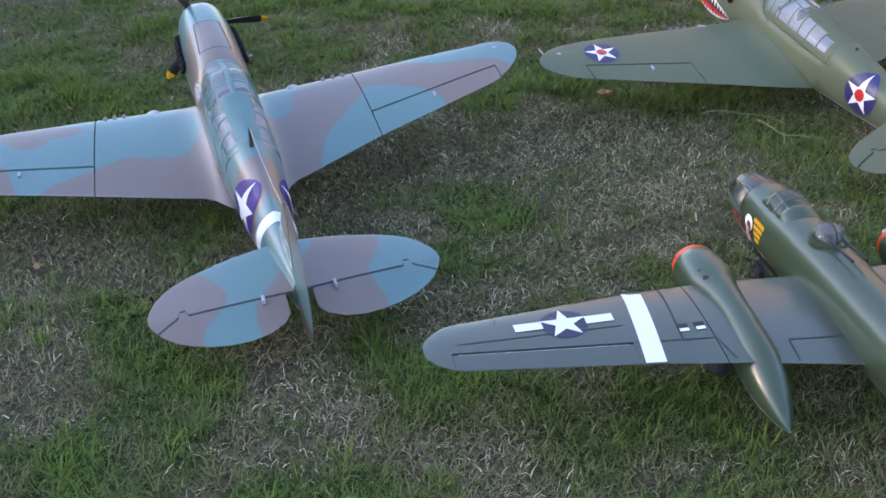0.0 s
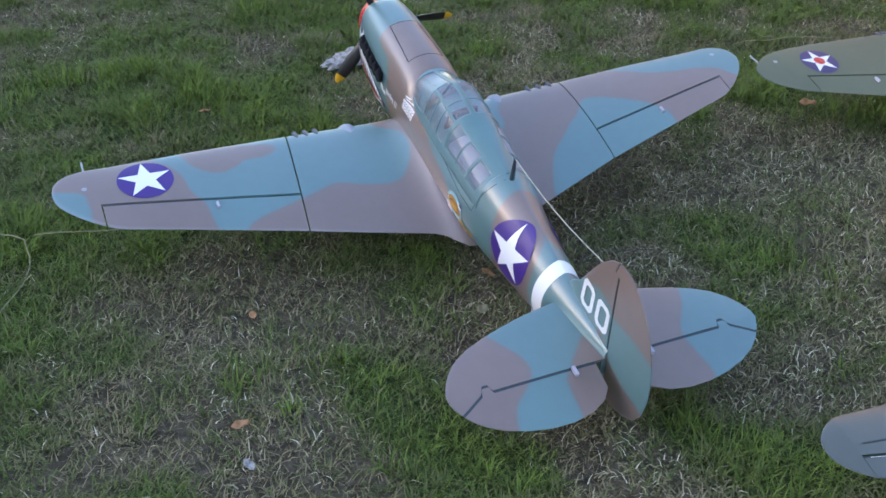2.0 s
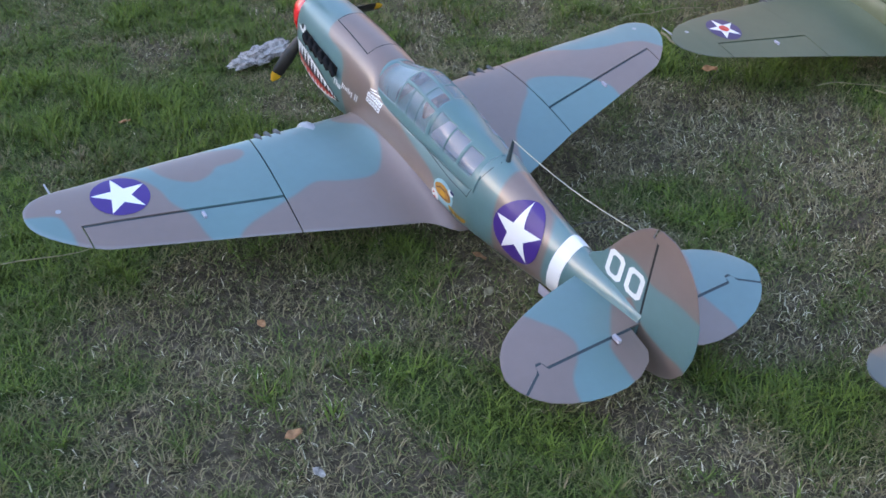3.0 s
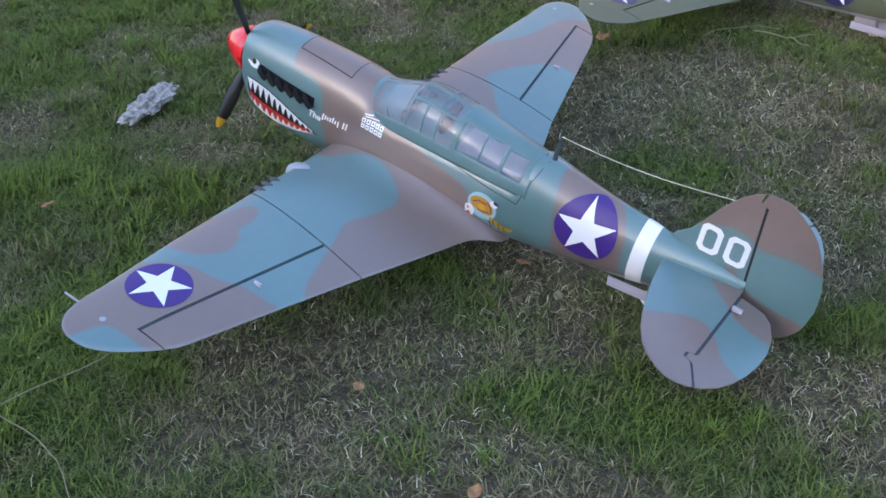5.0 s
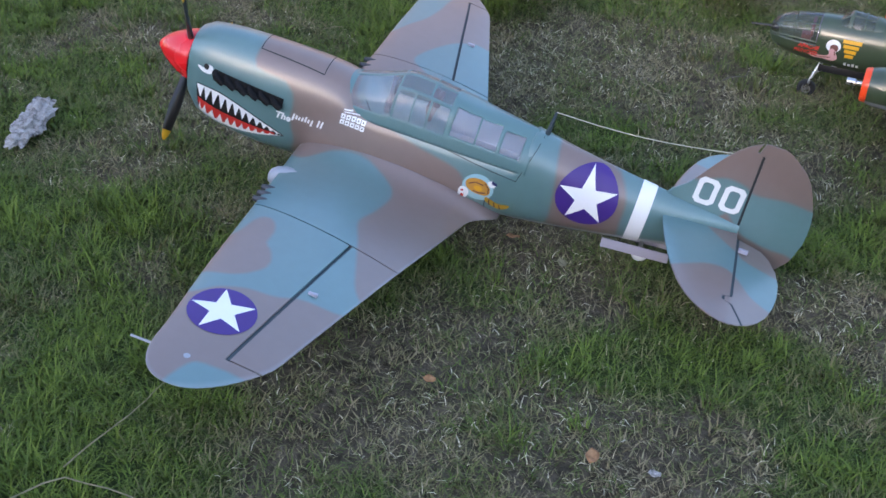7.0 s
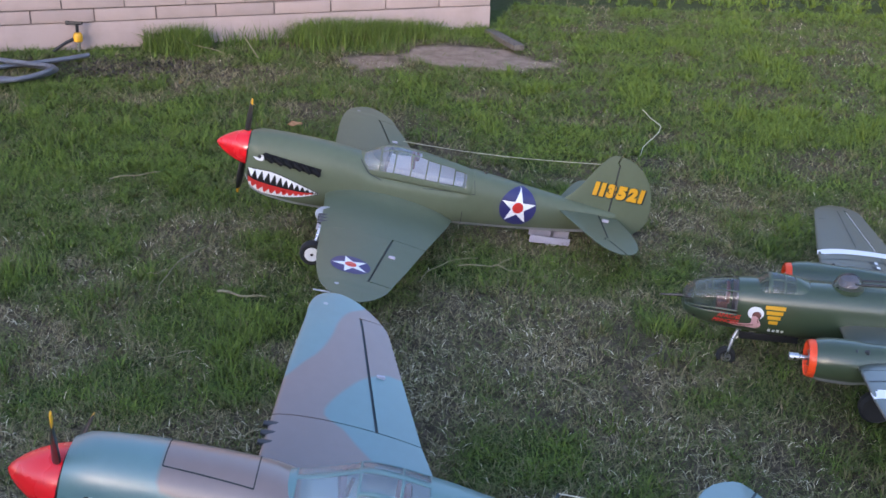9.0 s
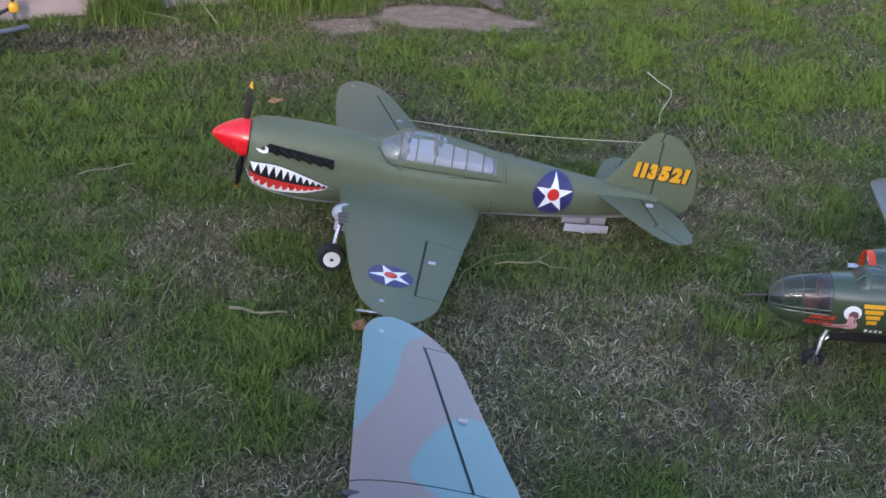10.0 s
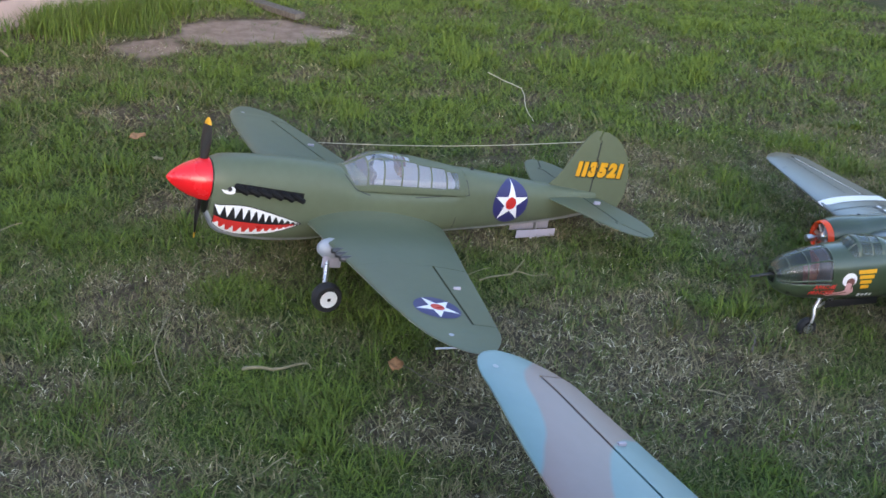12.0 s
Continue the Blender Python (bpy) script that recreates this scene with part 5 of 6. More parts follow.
    for s in (-1, 1):
        frows = [(0.13, -0.95, -1.0, 0.09), (0.15, -0.9, -1.06, 0.09), (0.2, -0.88, -1.08, 0.09), (0.27, -0.89, -1.07, 0.09), (0.32, -0.94, -1.03, 0.08), (0.33, -0.97, -0.99, 0.07)]
        fn = Surface(frows, lambda z, y, h, f: Vector((s * 0.31 + h, y, z)))
        colour_by(q("fin", fn.piece(np.linspace(0.13, 0.33, 24)), M["drab"]))
    q("tail_glazing", turned([(-1.09, 0.022), (-1.12, 0.02), (-1.14, 0.008)], at=(0, 0, 0.187)), M["glass"])

    # nose art: lettering, plain patches and tally bars
    both = [tree, tree_of(nose)]
    side = lambda name, bm, lift, mat, label="": q(name, lay(bm, both, "left", lift), mat, label, None, 80)
    side("nose_lettering", lettering("APACHE", 0.0105, (0.3, 0.1525), 0.25, -1, 0.0004), 0.004, M["red"], "red painted lettering")
    side("nose_lettering", lettering("PRINCESS", 0.0105, (0.31, 0.137), 0.25, -1, 0.0004), 0.004, M["red"], "red painted lettering")
    side("nose_patch", flat([disc(0.206, 0.172, 0.02, 0.9, 24)], 2), 0.0012, M["white"], "plain white painted patch")
    side("nose_patch", flat([disc(0.203, 0.1665, 0.0115, 0.95, 18)], 2), 0.002, M["seat"], "plain dark brown painted patch")
    side("nose_patch", flat([smooth_loop([(0.214, 0.162), (0.203, 0.164), (0.195, 0.152), (0.19, 0.138), (0.203, 0.128), (0.228, 0.13), (0.255, 0.129), (0.268, 0.136), (0.262, 0.14), (0.24, 0.139), (0.216, 0.144)], 4)], 2), 0.0026, M["pink"], "plain pink painted patch")
    for pts in ([(0.262, 0.134), (0.232, 0.1345), (0.208, 0.139)], [(0.2, 0.158), (0.197, 0.146)]):
        side("nose_stroke", flat(strip(pts, 0.0026), 1), 0.0032, M["seat"], "dark brown painted stroke")
    for k in range(4):
        side("tally_bar", flat([bar(0.184 - 0.004 * k, 0.134 + 0.005 * k, 0.186 - 0.0135 * k, 0.196 - 0.0135 * k)], 2), 0.0012, M["yellow"], "yellow painted bar")
    side("tally_bar", flat([bar(0.17 - 0.011 * k, 0.163 - 0.011 * k, 0.12, 0.13 - 0.002 * (k % 2)) for k in range(4)], 1), 0.0012, M["white"], "small white bars")


bomber_thing = tagged(new("model_bomber"), "glossy dark olive twin-engined model bomber with orange cowl rings", "model aircraft")
bomber_thing.matrix_world = pose(1.0, -1.13, -0.007, 0, 1.9, -8.8)
bomber(bomber_thing)


# ---- lawn ----
rng = np.random.default_rng(7)


def field(x, y, scale, seed):
    """Smooth random field between 0 and 1 at any places."""
    x, y = np.asarray(x) * scale, np.asarray(y) * scale
    xi, yi = np.floor(x).astype(int), np.floor(y).astype(int)
    fx, fy = x - xi, y - yi
    fx, fy = fx * fx * (3 - 2 * fx), fy * fy * (3 - 2 * fy)

    def h(a, b):
        v = np.sin(a * 127.1 + b * 311.7 + seed * 74.7) * 43758.5453
        return v - np.floor(v)

    return (h(xi, yi) * (1 - fx) + h(xi + 1, yi) * fx) * (1 - fy) + (h(xi, yi + 1) * (1 - fx) + h(xi + 1, yi + 1) * fx) * fy


BARE_SPOTS = [
    (1.15, -0.36, 0.2, 0.5), (1.05, -0.58, 0.15, 0.45), (1.3, -0.27, 0.13, 0.4), (2.17, 0.49, 0.15, 0.4), (1.42, 0.93, 0.13, 0.4),
    (2.85, -1.07, 0.11, 0.6), (2.53, -0.93, 0.1, 0.6), (1.43, 0.62, 0.1, 0.35), (-0.46, -0.14, 0.13, 0.4), (-0.06, -0.85, 0.15, 0.45),
    (-0.64, -0.17, 0.1, 0.35), (-0.66, -0.68, 0.12, 0.5), (0.45, -0.79, 0.19, 0.4), (-0.1, -0.4, 0.1, 0.4), (-0.02, -1.19, 0.13, 0.6),
    (0.19, -1.27, 0.12, 0.5), (0.01, -0.9, 0.11, 0.4), (1.03, 0.17, 0.12, 0.35), (3.05, 0.42, 0.14, 0.4),
]  # x, y, spread and how thin the grass is there
LUSH_SPOTS = [
    (1.06, 0.45, 0.2, 0.35), (1.12, 0.2, 0.11, 0.35), (1.68, 0.43, 0.1, 0.5), (3.02, -1.62, 0.26, 0.6), (0.95, -0.49, 0.09, 0.6), (0.66, -0.32, 0.12, 0.4),
    (2.55, 0.77, 0.35, 0.2), (1.46, 0.77, 0.11, 0.35), (0.95, 0.78, 0.3, 0.25), (-0.13, -0.07, 0.08, 0.55), (-0.36, -0.5, 0.08, 0.45), (-0.36, -0.63, 0.08, 0.5),
    (-0.87, 0.07, 0.18, 0.3), (-0.25, 0.9, 0.2, 0.4), (-0.79, 0.38, 0.2, 0.4), (-0.3, -0.05, 0.08, 0.45), (0.14, -0.81, 0.08, 0.45), (-0.47, -0.96, 0.15, 0.4),
    (0.39, -0.14, 0.12, 0.45), (0.71, -0.53, 0.11, 0.4), (0.84, -0.76, 0.1, 0.4), (-0.45, 1.02, 0.2, 0.35),
]  # the same for thick tufts


def lush(x, y):
    """How green and thick the lawn grows: 0 bare thatch, 1 lush."""
    v = 0.3 * field(x, y, 1.1, 3) + 0.36 * field(x, y, 3.9, 5) + 0.34 * field(x, y, 10, 8)
    v = 0.52 + 2.15 * (v - 0.5)
    v += 0.12 * np.clip((y - 0.15) / 0.5, 0, 1) * np.clip((3.2 - x) / 0.8, 0, 1)  # lusher ahead of the noses
    v += 0.07 * np.clip((x - 2.0) / 0.7, 0, 1)  # greener lawn towards the house
    v -= 0.14 * np.exp(-(((x - 0.8) / 0.75) ** 2 + ((y + 0.5) / 0.55) ** 2))  # worn ground between the models
    for sx, sy, r, k in BARE_SPOTS:
        v = v - k * np.exp(-(((x - sx) / r) ** 2 + ((y - sy) / r) ** 2))
    for sx, sy, r, k in LUSH_SPOTS:
        v = v + k * np.exp(-(((x - sx) / r) ** 2 + ((y - sy) / r) ** 2))
    v = np.clip(v, 0.16, 1)
    v -= 1.35 * np.exp(-(((x - 3.97) / 0.25) ** 2 + ((y + 0.19) / 0.37) ** 2)) * (0.8 + 0.4 * field(x, y, 7, 71))  # bare dirt by the wall
    dark = np.exp(-(((x - 3.56) / 0.15) ** 2 + ((y - 1.5) / 0.5) ** 2))  # damp soil under the hose
    v = v * (1 - dark) + 0.19 * dark
    return np.clip(v, 0, 1)


def ground_z(x, y):
    near = np.clip(1 - (np.hypot(x, y) - 8) / 6, 0, 1)
    return (0.012 * (field(x, y, 2.5, 21) - 0.5) + 0.006 * (field(x, y, 9, 22) - 0.5)) * near - 0.012


n = Nodes("lawn_soil")
where = n.place()
patch = n.attr("lush")
soil = n.ramp(n.noise(38, 6, 0.7, where), (0.25, (0.04, 0.034, 0.023)), (0.5, (0.09, 0.074, 0.052)), (0.75, (0.18, 0.145, 0.11)))
moss = n.ramp(n.noise(55, 5, 0.65, where), (0.3, (0.026, 0.036, 0.014)), (0.7, (0.065, 0.082, 0.03)))
n.bump(n.noise(90, 6, 0.7, where), 0.9, 0.012)
far = n.ramp(n.noise(3.0, 8, 0.7, where), (0.3, (0.035, 0.06, 0.02)), (0.7, (0.075, 0.11, 0.04)))
dust = n.ramp(n.noise(14, 6, 0.65, where), (0.3, (0.2, 0.148, 0.115)), (0.7, (0.34, 0.265, 0.215)))
soil = n.mix(n.span(patch, 0.02, 0.16), dust, soil)
ground_mat = n.done(n.mix(n.span(patch, 0.3, 0.62), soil, n.mix(0.4, moss, far)), 0.95, Specular_IOR_Level=0.03)

axis = np.unique(np.concatenate([-np.geomspace(4.2, 900, 26)[::-1] + 0.0, np.linspace(-4, 4, 161), np.geomspace(4.2, 900, 26)]))
gx, gy = np.meshgrid(axis + 1.2, axis)
gz = ground_z(gx, gy)
k = len(axis)
me = bpy.data.meshes.new("ground")
idx = np.arange(k * k).reshape(k, k)
quads = np.stack([idx[:-1, :-1], idx[:-1, 1:], idx[1:, 1:], idx[1:, :-1]], -1).reshape(-1, 4)
me.from_pydata(np.stack([gx, gy, gz], -1).reshape(-1, 3).tolist(), [], quads.tolist())
me.polygons.foreach_set("use_smooth", [True] * len(me.polygons))
me.materials.append(ground_mat)
ground = tagged(new("ground", me), "uneven lawn soil with thatch and bare dirt patches", "lawn", kind="structure")
outer = np.clip((np.maximum(np.abs(gx - 1.2), np.abs(gy)) - 3.3) / 0.7, 0, 1).ravel()  # even lawn past the finely meshed part
store(ground, "lush", lush(gx.ravel(), gy.ravel()) * (1 - outer) + 0.52 * outer)


def blade_mat(name, stops, rough):
    n = Nodes(name)
    c = n.ramp(n.attr("tint"), *stops)
    c = n.mix(n.span(n.noise(300, 2, 0.5, n.place()), 0.3, 0.7, 0, 0.25), c, (0.12, 0.15, 0.05))
    n.bsdf.inputs["Subsurface Weight"].default_value = 0.0
    return n.done(c, rough, 0.0, Specular_IOR_Level=0.12)


GREEN = blade_mat("grass_blades", ((0.0, (0.28, 0.22, 0.135)), (0.22, (0.18, 0.166, 0.076)), (0.5, (0.098, 0.128, 0.038)), (0.75, (0.085, 0.138, 0.026)), (1.0, (0.15, 0.215, 0.036))), 0.55)
STRAW = blade_mat("dry_straw", ((0.0, (0.1, 0.074, 0.045)), (0.5, (0.225, 0.185, 0.1)), (0.8, (0.42, 0.36, 0.22)), (1.0, (0.68, 0.61, 0.45))), 0.7)


def blades(name, x, y, height, width, lean, tint, mat, label, head=None, segments=2):
    """One mesh of many bent, tapering blades."""
    m = len(x)
    head = rng.uniform(0, 2 * math.pi, m) if head is None else head
    face = head + rng.normal(0, 0.5, m) + math.pi / 2
    z0 = ground_z(x, y) - 0.004
    pts = []
    for s in range(segments + 1):
        u = s / segments
        w = width * (1 - u) * 0.5 * (1.0 if s else 0.8)
        out = height * lean * u**1.6
        rise = height * u * np.sqrt(np.clip(1 - (lean * u * 0.75) ** 2, 0.04, 1))
        cx, cy = x + out * np.cos(head), y + out * np.sin(head)
        if s < segments:
            pts.append(np.stack([cx - w * np.cos(face), cy - w * np.sin(face), z0 + rise], -1))
            pts.append(np.stack([cx + w * np.cos(face), cy + w * np.sin(face), z0 + rise], -1))
        else:
            pts.append(np.stack([cx, cy, z0 + rise], -1))
    per = len(pts)
    v = np.stack(pts, 1).reshape(-1, 3).astype(np.float32)
    tris = []
    for s in range(segments - 1):
        a = 2 * s
        tris += [(a, a + 1, a + 3), (a, a + 3, a + 2)]
    a = 2 * (segments - 1)
    tris.append((a, a + 1, a + 2))
    f = (np.arange(m)[:, None, None] * per + np.array(tris)[None]).reshape(-1, 3)
    me = bpy.data.meshes.new(name)
    me.vertices.add(len(v))
    me.vertices.foreach_set("co", v.ravel())
    me.loops.add(f.size)
    me.loops.foreach_set("vertex_index", f.ravel().astype(np.int32))
    me.polygons.add(len(f))
    me.polygons.foreach_set("loop_start", np.arange(0, f.size, 3, dtype=np.int32))
    me.polygons.foreach_set("use_smooth", np.ones(len(f), bool))
    me.update(calc_edges=True)
    me.materials.append(mat)
    ob = tagged(new(name, me), label, "grass", kind="stuff")
    store(ob, "tint", np.repeat(tint, per))
    return ob


WALL_A, WALL_B = Vector((4.6, -0.35)), Vector((3.93, 1.73))


def behind_wall(x, y):
    d = WALL_B - WALL_A
    return (d.x * (y - WALL_A.y) - d.y * (x - WALL_A.x - 0.01) < 0) & (y > WALL_A.y - (x - WALL_A.x) * 0.3)


def sow(count, x0, x1, y0, y1, keep):
    x, y = rng.uniform(x0, x1, count), rng.uniform(y0, y1, count)
    ok = keep(x, y) & ~behind_wall(x, y)
    return x[ok], y[ok]


def lawn(name, count, x0, x1, y0, y1, tall, wide, label):
    """Grass in small plants: blades spread outward from each crown."""
    cx, cy = sow(count // 11, x0, x1, y0, y1, lambda x, y: rng.uniform(0, 1, len(x)) < np.clip(2.2 * (lush(x, y) - 0.07), 0.03, 0.42) + 0.6 * np.clip(lush(x, y) - 0.3, 0, 1))
    vigour = np.clip(lush(cx, cy) + rng.normal(0, 0.13, len(cx)), 0, 1)
    tuft = np.clip(field(cx, cy, 7, 31) * 1.8 - 0.85, 0, 1) * (0.4 + 0.6 * field(cx, cy, 1.7, 33))
    tone = np.clip(0.06 + 0.78 * vigour + 0.42 * tuft + 0.4 * (field(cx, cy, 10, 61) - 0.5) + 0.22 * np.clip((cx - 1.9) / 0.9, 0, 1) * np.clip((0.5 - cy) / 1.0, 0, 1) + rng.normal(0, 0.16, len(cx)), 0, 1)
    reps = rng.integers(6, 17, len(cx))
    c = np.repeat(np.arange(len(cx)), reps)
    m = len(c)
    a, r = rng.uniform(0, 2 * math.pi, m), np.abs(rng.normal(0, 0.011, m))
    x, y = cx[c] + r * np.cos(a), cy[c] + r * np.sin(a)
    h = tall * (0.35 + 0.6 * vigour[c] + 1.3 * tuft[c]) * rng.uniform(0.5, 1.4, m)
    lean = np.clip(rng.normal(0.88, 0.2, m) - 0.25 * tuft[c], 0.15, 1.25)
    tint = np.clip(tone[c] + rng.normal(0, 0.14, m), 0, 1)
    return blades(name, x, y, h, wide * rng.uniform(0.6, 1.4, m), lean, tint, GREEN, label, a + rng.normal(0, 0.9, m))


def mat_layer(name, count, x0, x1, y0, y1, long, wide, label):
    """Short matted blades lying every way over the soil."""
    x, y = sow(count, x0, x1, y0, y1, lambda x, y: rng.uniform(0, 1, len(x)) < np.clip(3 * lush(x, y), 0.02, 1))
    m = len(x)
    tint = np.clip(0.1 + 0.66 * lush(x, y) + 0.62 * (field(x, y, 12, 41) - 0.5) + 0.22 * np.clip((x - 1.9) / 0.9, 0, 1) * np.clip((0.5 - y) / 1.0, 0, 1) + rng.normal(0, 0.2, m), 0, 1)
    return blades(name, x, y, long * rng.uniform(0.5, 1.5, m), wide * rng.uniform(0.6, 1.5, m), np.clip(rng.normal(1.08, 0.17, m), 0.5, 1.3), tint, GREEN, label, segments=1)


def litter(name, count, x0, x1, y0, y1, long, wide, label):
    x, y = sow(count, x0, x1, y0, y1, lambda x, y: rng.uniform(0, 1, len(x)) < np.clip(1.08 - 1.45 * lush(x, y), 0.06, 1) * np.clip(2.6 * field(x, y, 12, 51) - 0.55, 0.1, 1) * np.interp(x, (-0.4, 0.3), (0.55, 1.0)) * (np.hypot((x - 3.97) / 0.3, (y + 0.19) / 0.42) > 0.9))
    m = len(x)
    return blades(name, x, y, long * rng.uniform(0.4, 1.5, m), wide * rng.uniform(0.5, 1.4, m), np.clip(rng.normal(1.16, 0.12, m), 0.8, 1.28), np.clip(rng.normal(0.56, 0.32, m), 0, 1), STRAW, label)


mat_layer("thatch_near", 520000, -1.6, 2.3, -1.8, 2.3, 0.024, 0.0042, "matted short green and tan blades of the lawn")
mat_layer("thatch_far", 190000, 2.3, 5.2, -3.6, 2.4, 0.034, 0.0065, "matted lawn blades towards the wall")
mat_layer("thatch_edge", 110000, -2.6, 2.3, 2.3, 5.0, 0.034, 0.0065, "matted lawn blades ahead of the models")
mat_layer("thatch_side", 90000, -2.6, -1.6, -2.0, 2.3, 0.028, 0.0052, "matted lawn blades beside the models")
mat_layer("thatch_back", 120000, -1.6, 2.3, -3.6, -1.8, 0.03, 0.0055, "matted lawn blades behind the models")
lawn("grass_near", 350000, -1.6, 2.3, -1.8, 2.3, 0.036, 0.0042, "short uneven lawn grass, green with dry tips")
lawn("grass_far", 190000, 2.3, 5.2, -3.3, 2.4, 0.038, 0.0046, "lawn grass towards the wall")
lawn("grass_beyond", 60000, 5.2, 9.0, -5.0, 1.0, 0.06, 0.009, "lawn grass beyond the house corner")
lawn("grass_back", 90000, -0.6, 2.3, -3.6, -1.8, 0.045, 0.0048, "lawn grass behind the models")
lawn("grass_edge", 90000, -2.6, 2.3, 2.3, 5.0, 0.045, 0.0052, "lawn grass ahead of the models")
lawn("grass_side", 40000, -2.6, -1.6, -1.2, 2.3, 0.05, 0.005, "lawn grass beside the models")
litter("straw_near", 360000, -1.6, 2.3, -2.4, 2.3, 0.02, 0.0038, "dry straw and thatch lying in the lawn")
litter("straw_far", 60000, 2.3, 5.2, -3.3, 2.4, 0.02, 0.0045, "dry straw lying in the lawn")

# ---- house wall of painted blocks ----
n = Nodes("painted_block")
rnd = n.add("ShaderNodeObjectInfo").outputs["Random"]
tone = n.ramp(rnd, (0.0, (0.33, 0.25, 0.228)), (1.0, (0.38, 0.29, 0.265)))
stain = n.noise(6, 5, 0.65, n.place())
n.bump(n.noise(140, 5, 0.65, n.place()), 0.35, 0.004)
BLOCK = n.done(n.mix(n.span(stain, 0.45, 0.75, 0, 0.5), tone, (0.26, 0.2, 0.18)), 0.9)
n = Nodes("block_mortar")
n.bump(n.noise(200, 4, 0.6, n.place()), 0.4, 0.003)
MORTAR = n.done(worn(n, (0.2, 0.155, 0.14), 0.2), 0.95)
wall_dir = (WALL_B - WALL_A).normalized()
wall_len, wall_high = 6.0, 2.8
ang = math.atan2(wall_dir.y, wall_dir.x)
wall = tagged(new("wall_house"), "pinkish painted block wall of a house", "wall", kind="structure")
wall.matrix_world = Matrix.Translation((WALL_A.x, WALL_A.y, 0)) @ Matrix.Rotation(ang, 4, "Z")
# the mortar core: x along the wall, -y towards the house
part("core", box((wall_len, 0.2, wall_high + 0.3), (wall_len / 2, -0.106, wall_high / 2 - 0.15)), MORTAR, wall, smooth=0)
plinth = 0.122
part("plinth", box((wall_len, 0.05, plinth + 0.3 - 0.004), (wall_len / 2, -0.014, plinth / 2 - 0.15), bevel=0.004), BLOCK, wall, "plain painted base course", smooth=30)
bl, bh, gap = 0.3, 0.067, 0.006
proto = part("block", box((bl - gap, 0.05, bh - gap), bevel=0.003), BLOCK, wall, smooth=30)
half = part("block", box((bl / 2 - gap, 0.05, bh - gap), bevel=0.003), BLOCK, wall, smooth=30)
used = set()
for r in range(10):
    z = plinth + (r + 0.5) * bh
    spots = ([(0.25 * bl, half)] if r % 2 else []) + [(bl / 2 * (2 if r % 2 else 1) + i * bl, proto) for i in range(19)]
    for sx, src in spots:
        if src.name in used:
            ob = src.copy()
            scene.collection.objects.link(ob)
        else:
            ob = src
            used.add(src.name)
        ob.location = (sx, -0.013 + 0.002 * math.sin(sx * 37 + r * 11), z)
top0 = plinth + 10 * bh
part("upper_courses", box((wall_len, 0.05, wall_high - top0), (wall_len / 2, -0.012, (top0 + wall_high) / 2)), BLOCK, wall, smooth=0)
# plain unseen wall added across the lawn so that its shade covers the models
side_dir = Vector((0.29, 0.957))
west = tagged(new("wall_west", None), "plain unseen wall added to shade the lawn", "wall", kind="structure")
west.matrix_world = Matrix.Translation((-11.48, 3.48, 0)) @ Matrix.Rotation(math.atan2(side_dir.y, side_dir.x), 4, "Z")
part("wall_face", box((60, 0.3, 3.8), (0, 0, 1.9)), BLOCK, west, smooth=0)
# dark unseen wall added far beyond the house to block low sky reflections
n = Nodes("fence_wood")
SCREEN = n.done(worn(n, (0.05, 0.052, 0.034), 0.3, 4.0), 0.9)
east = tagged(new("wall_east"), "plain dark unseen wall added to block low sky reflections", "wall", kind="structure")
east.matrix_world = Matrix.Translation((15, -4, 0)) @ Matrix.Rotation(radians(90), 4, "Z")
part("wall_face", box((50, 0.3, 6.0), (0, 0, 3.0)), SCREEN, east, smooth=0)


# ---- small things on the lawn ----
n = Nodes("dead_wood")
grain = n.noise(70, 6, 0.7)
n.bump(grain, 0.6, 0.004)
WOOD = n.done(n.ramp(grain, (0.3, (0.05, 0.04, 0.032)), (0.7, (0.17, 0.145, 0.12))), 0.9)
n = Nodes("grey_bark")
grain = n.noise(45, 7, 0.75)
n.bump(grain, 1.0, 0.01)
BARK = n.done(n.ramp(grain, (0.35, (0.05, 0.045, 0.04)), (0.48, (0.36, 0.33, 0.31)), (0.7, (0.62, 0.59, 0.56))), 0.9)
n = Nodes("dry_leaf")
DRY = n.done(n.ramp(n.noise(60, 5, 0.6), (0.3, (0.2, 0.085, 0.035)), (0.7, (0.42, 0.22, 0.1))), 0.8)
n = Nodes("pale_stem")
STEM = n.done(n.ramp(n.noise(50, 4, 0.6), (0.3, (0.15, 0.13, 0.07)), (0.7, (0.27, 0.235, 0.14))), 0.75)
n = Nodes("hose_plastic")
HOSE = n.done(worn(n, (0.13, 0.14, 0.17), 0.25), 0.5)


def on_ground(x, y, up=0.0):
    return Vector((x, y, float(ground_z(np.array([x]), np.array([y]))[0]) + up))


def twig(points, r, mat, name, label, category, up=0.045):
    """A thin stalk lying over the grass, in a slight bow."""
    k = 12
    dense = []
    for u in np.linspace(0, len(points) - 1, k):
        i = min(int(u), len(points) - 2)
        f = u - i
        dense.append((points[i][0] * (1 - f) + points[i + 1][0] * f, points[i][1] * (1 - f) + points[i + 1][1] * f))
    base = on_ground(*points[0])
    pts = [on_ground(x + random.uniform(-0.0015, 0.0015), y + random.uniform(-0.0015, 0.0015), up * 0.75 + 0.004 * math.sin(i * 0.8)) - base for i, (x, y) in enumerate(dense)]
    ob = part(name, tube(pts, [r * 0.55 * (1 - 0.5 * i / k) for i in range(k)], 6), mat)
    ob.location = base
    return tagged(ob, label, category)


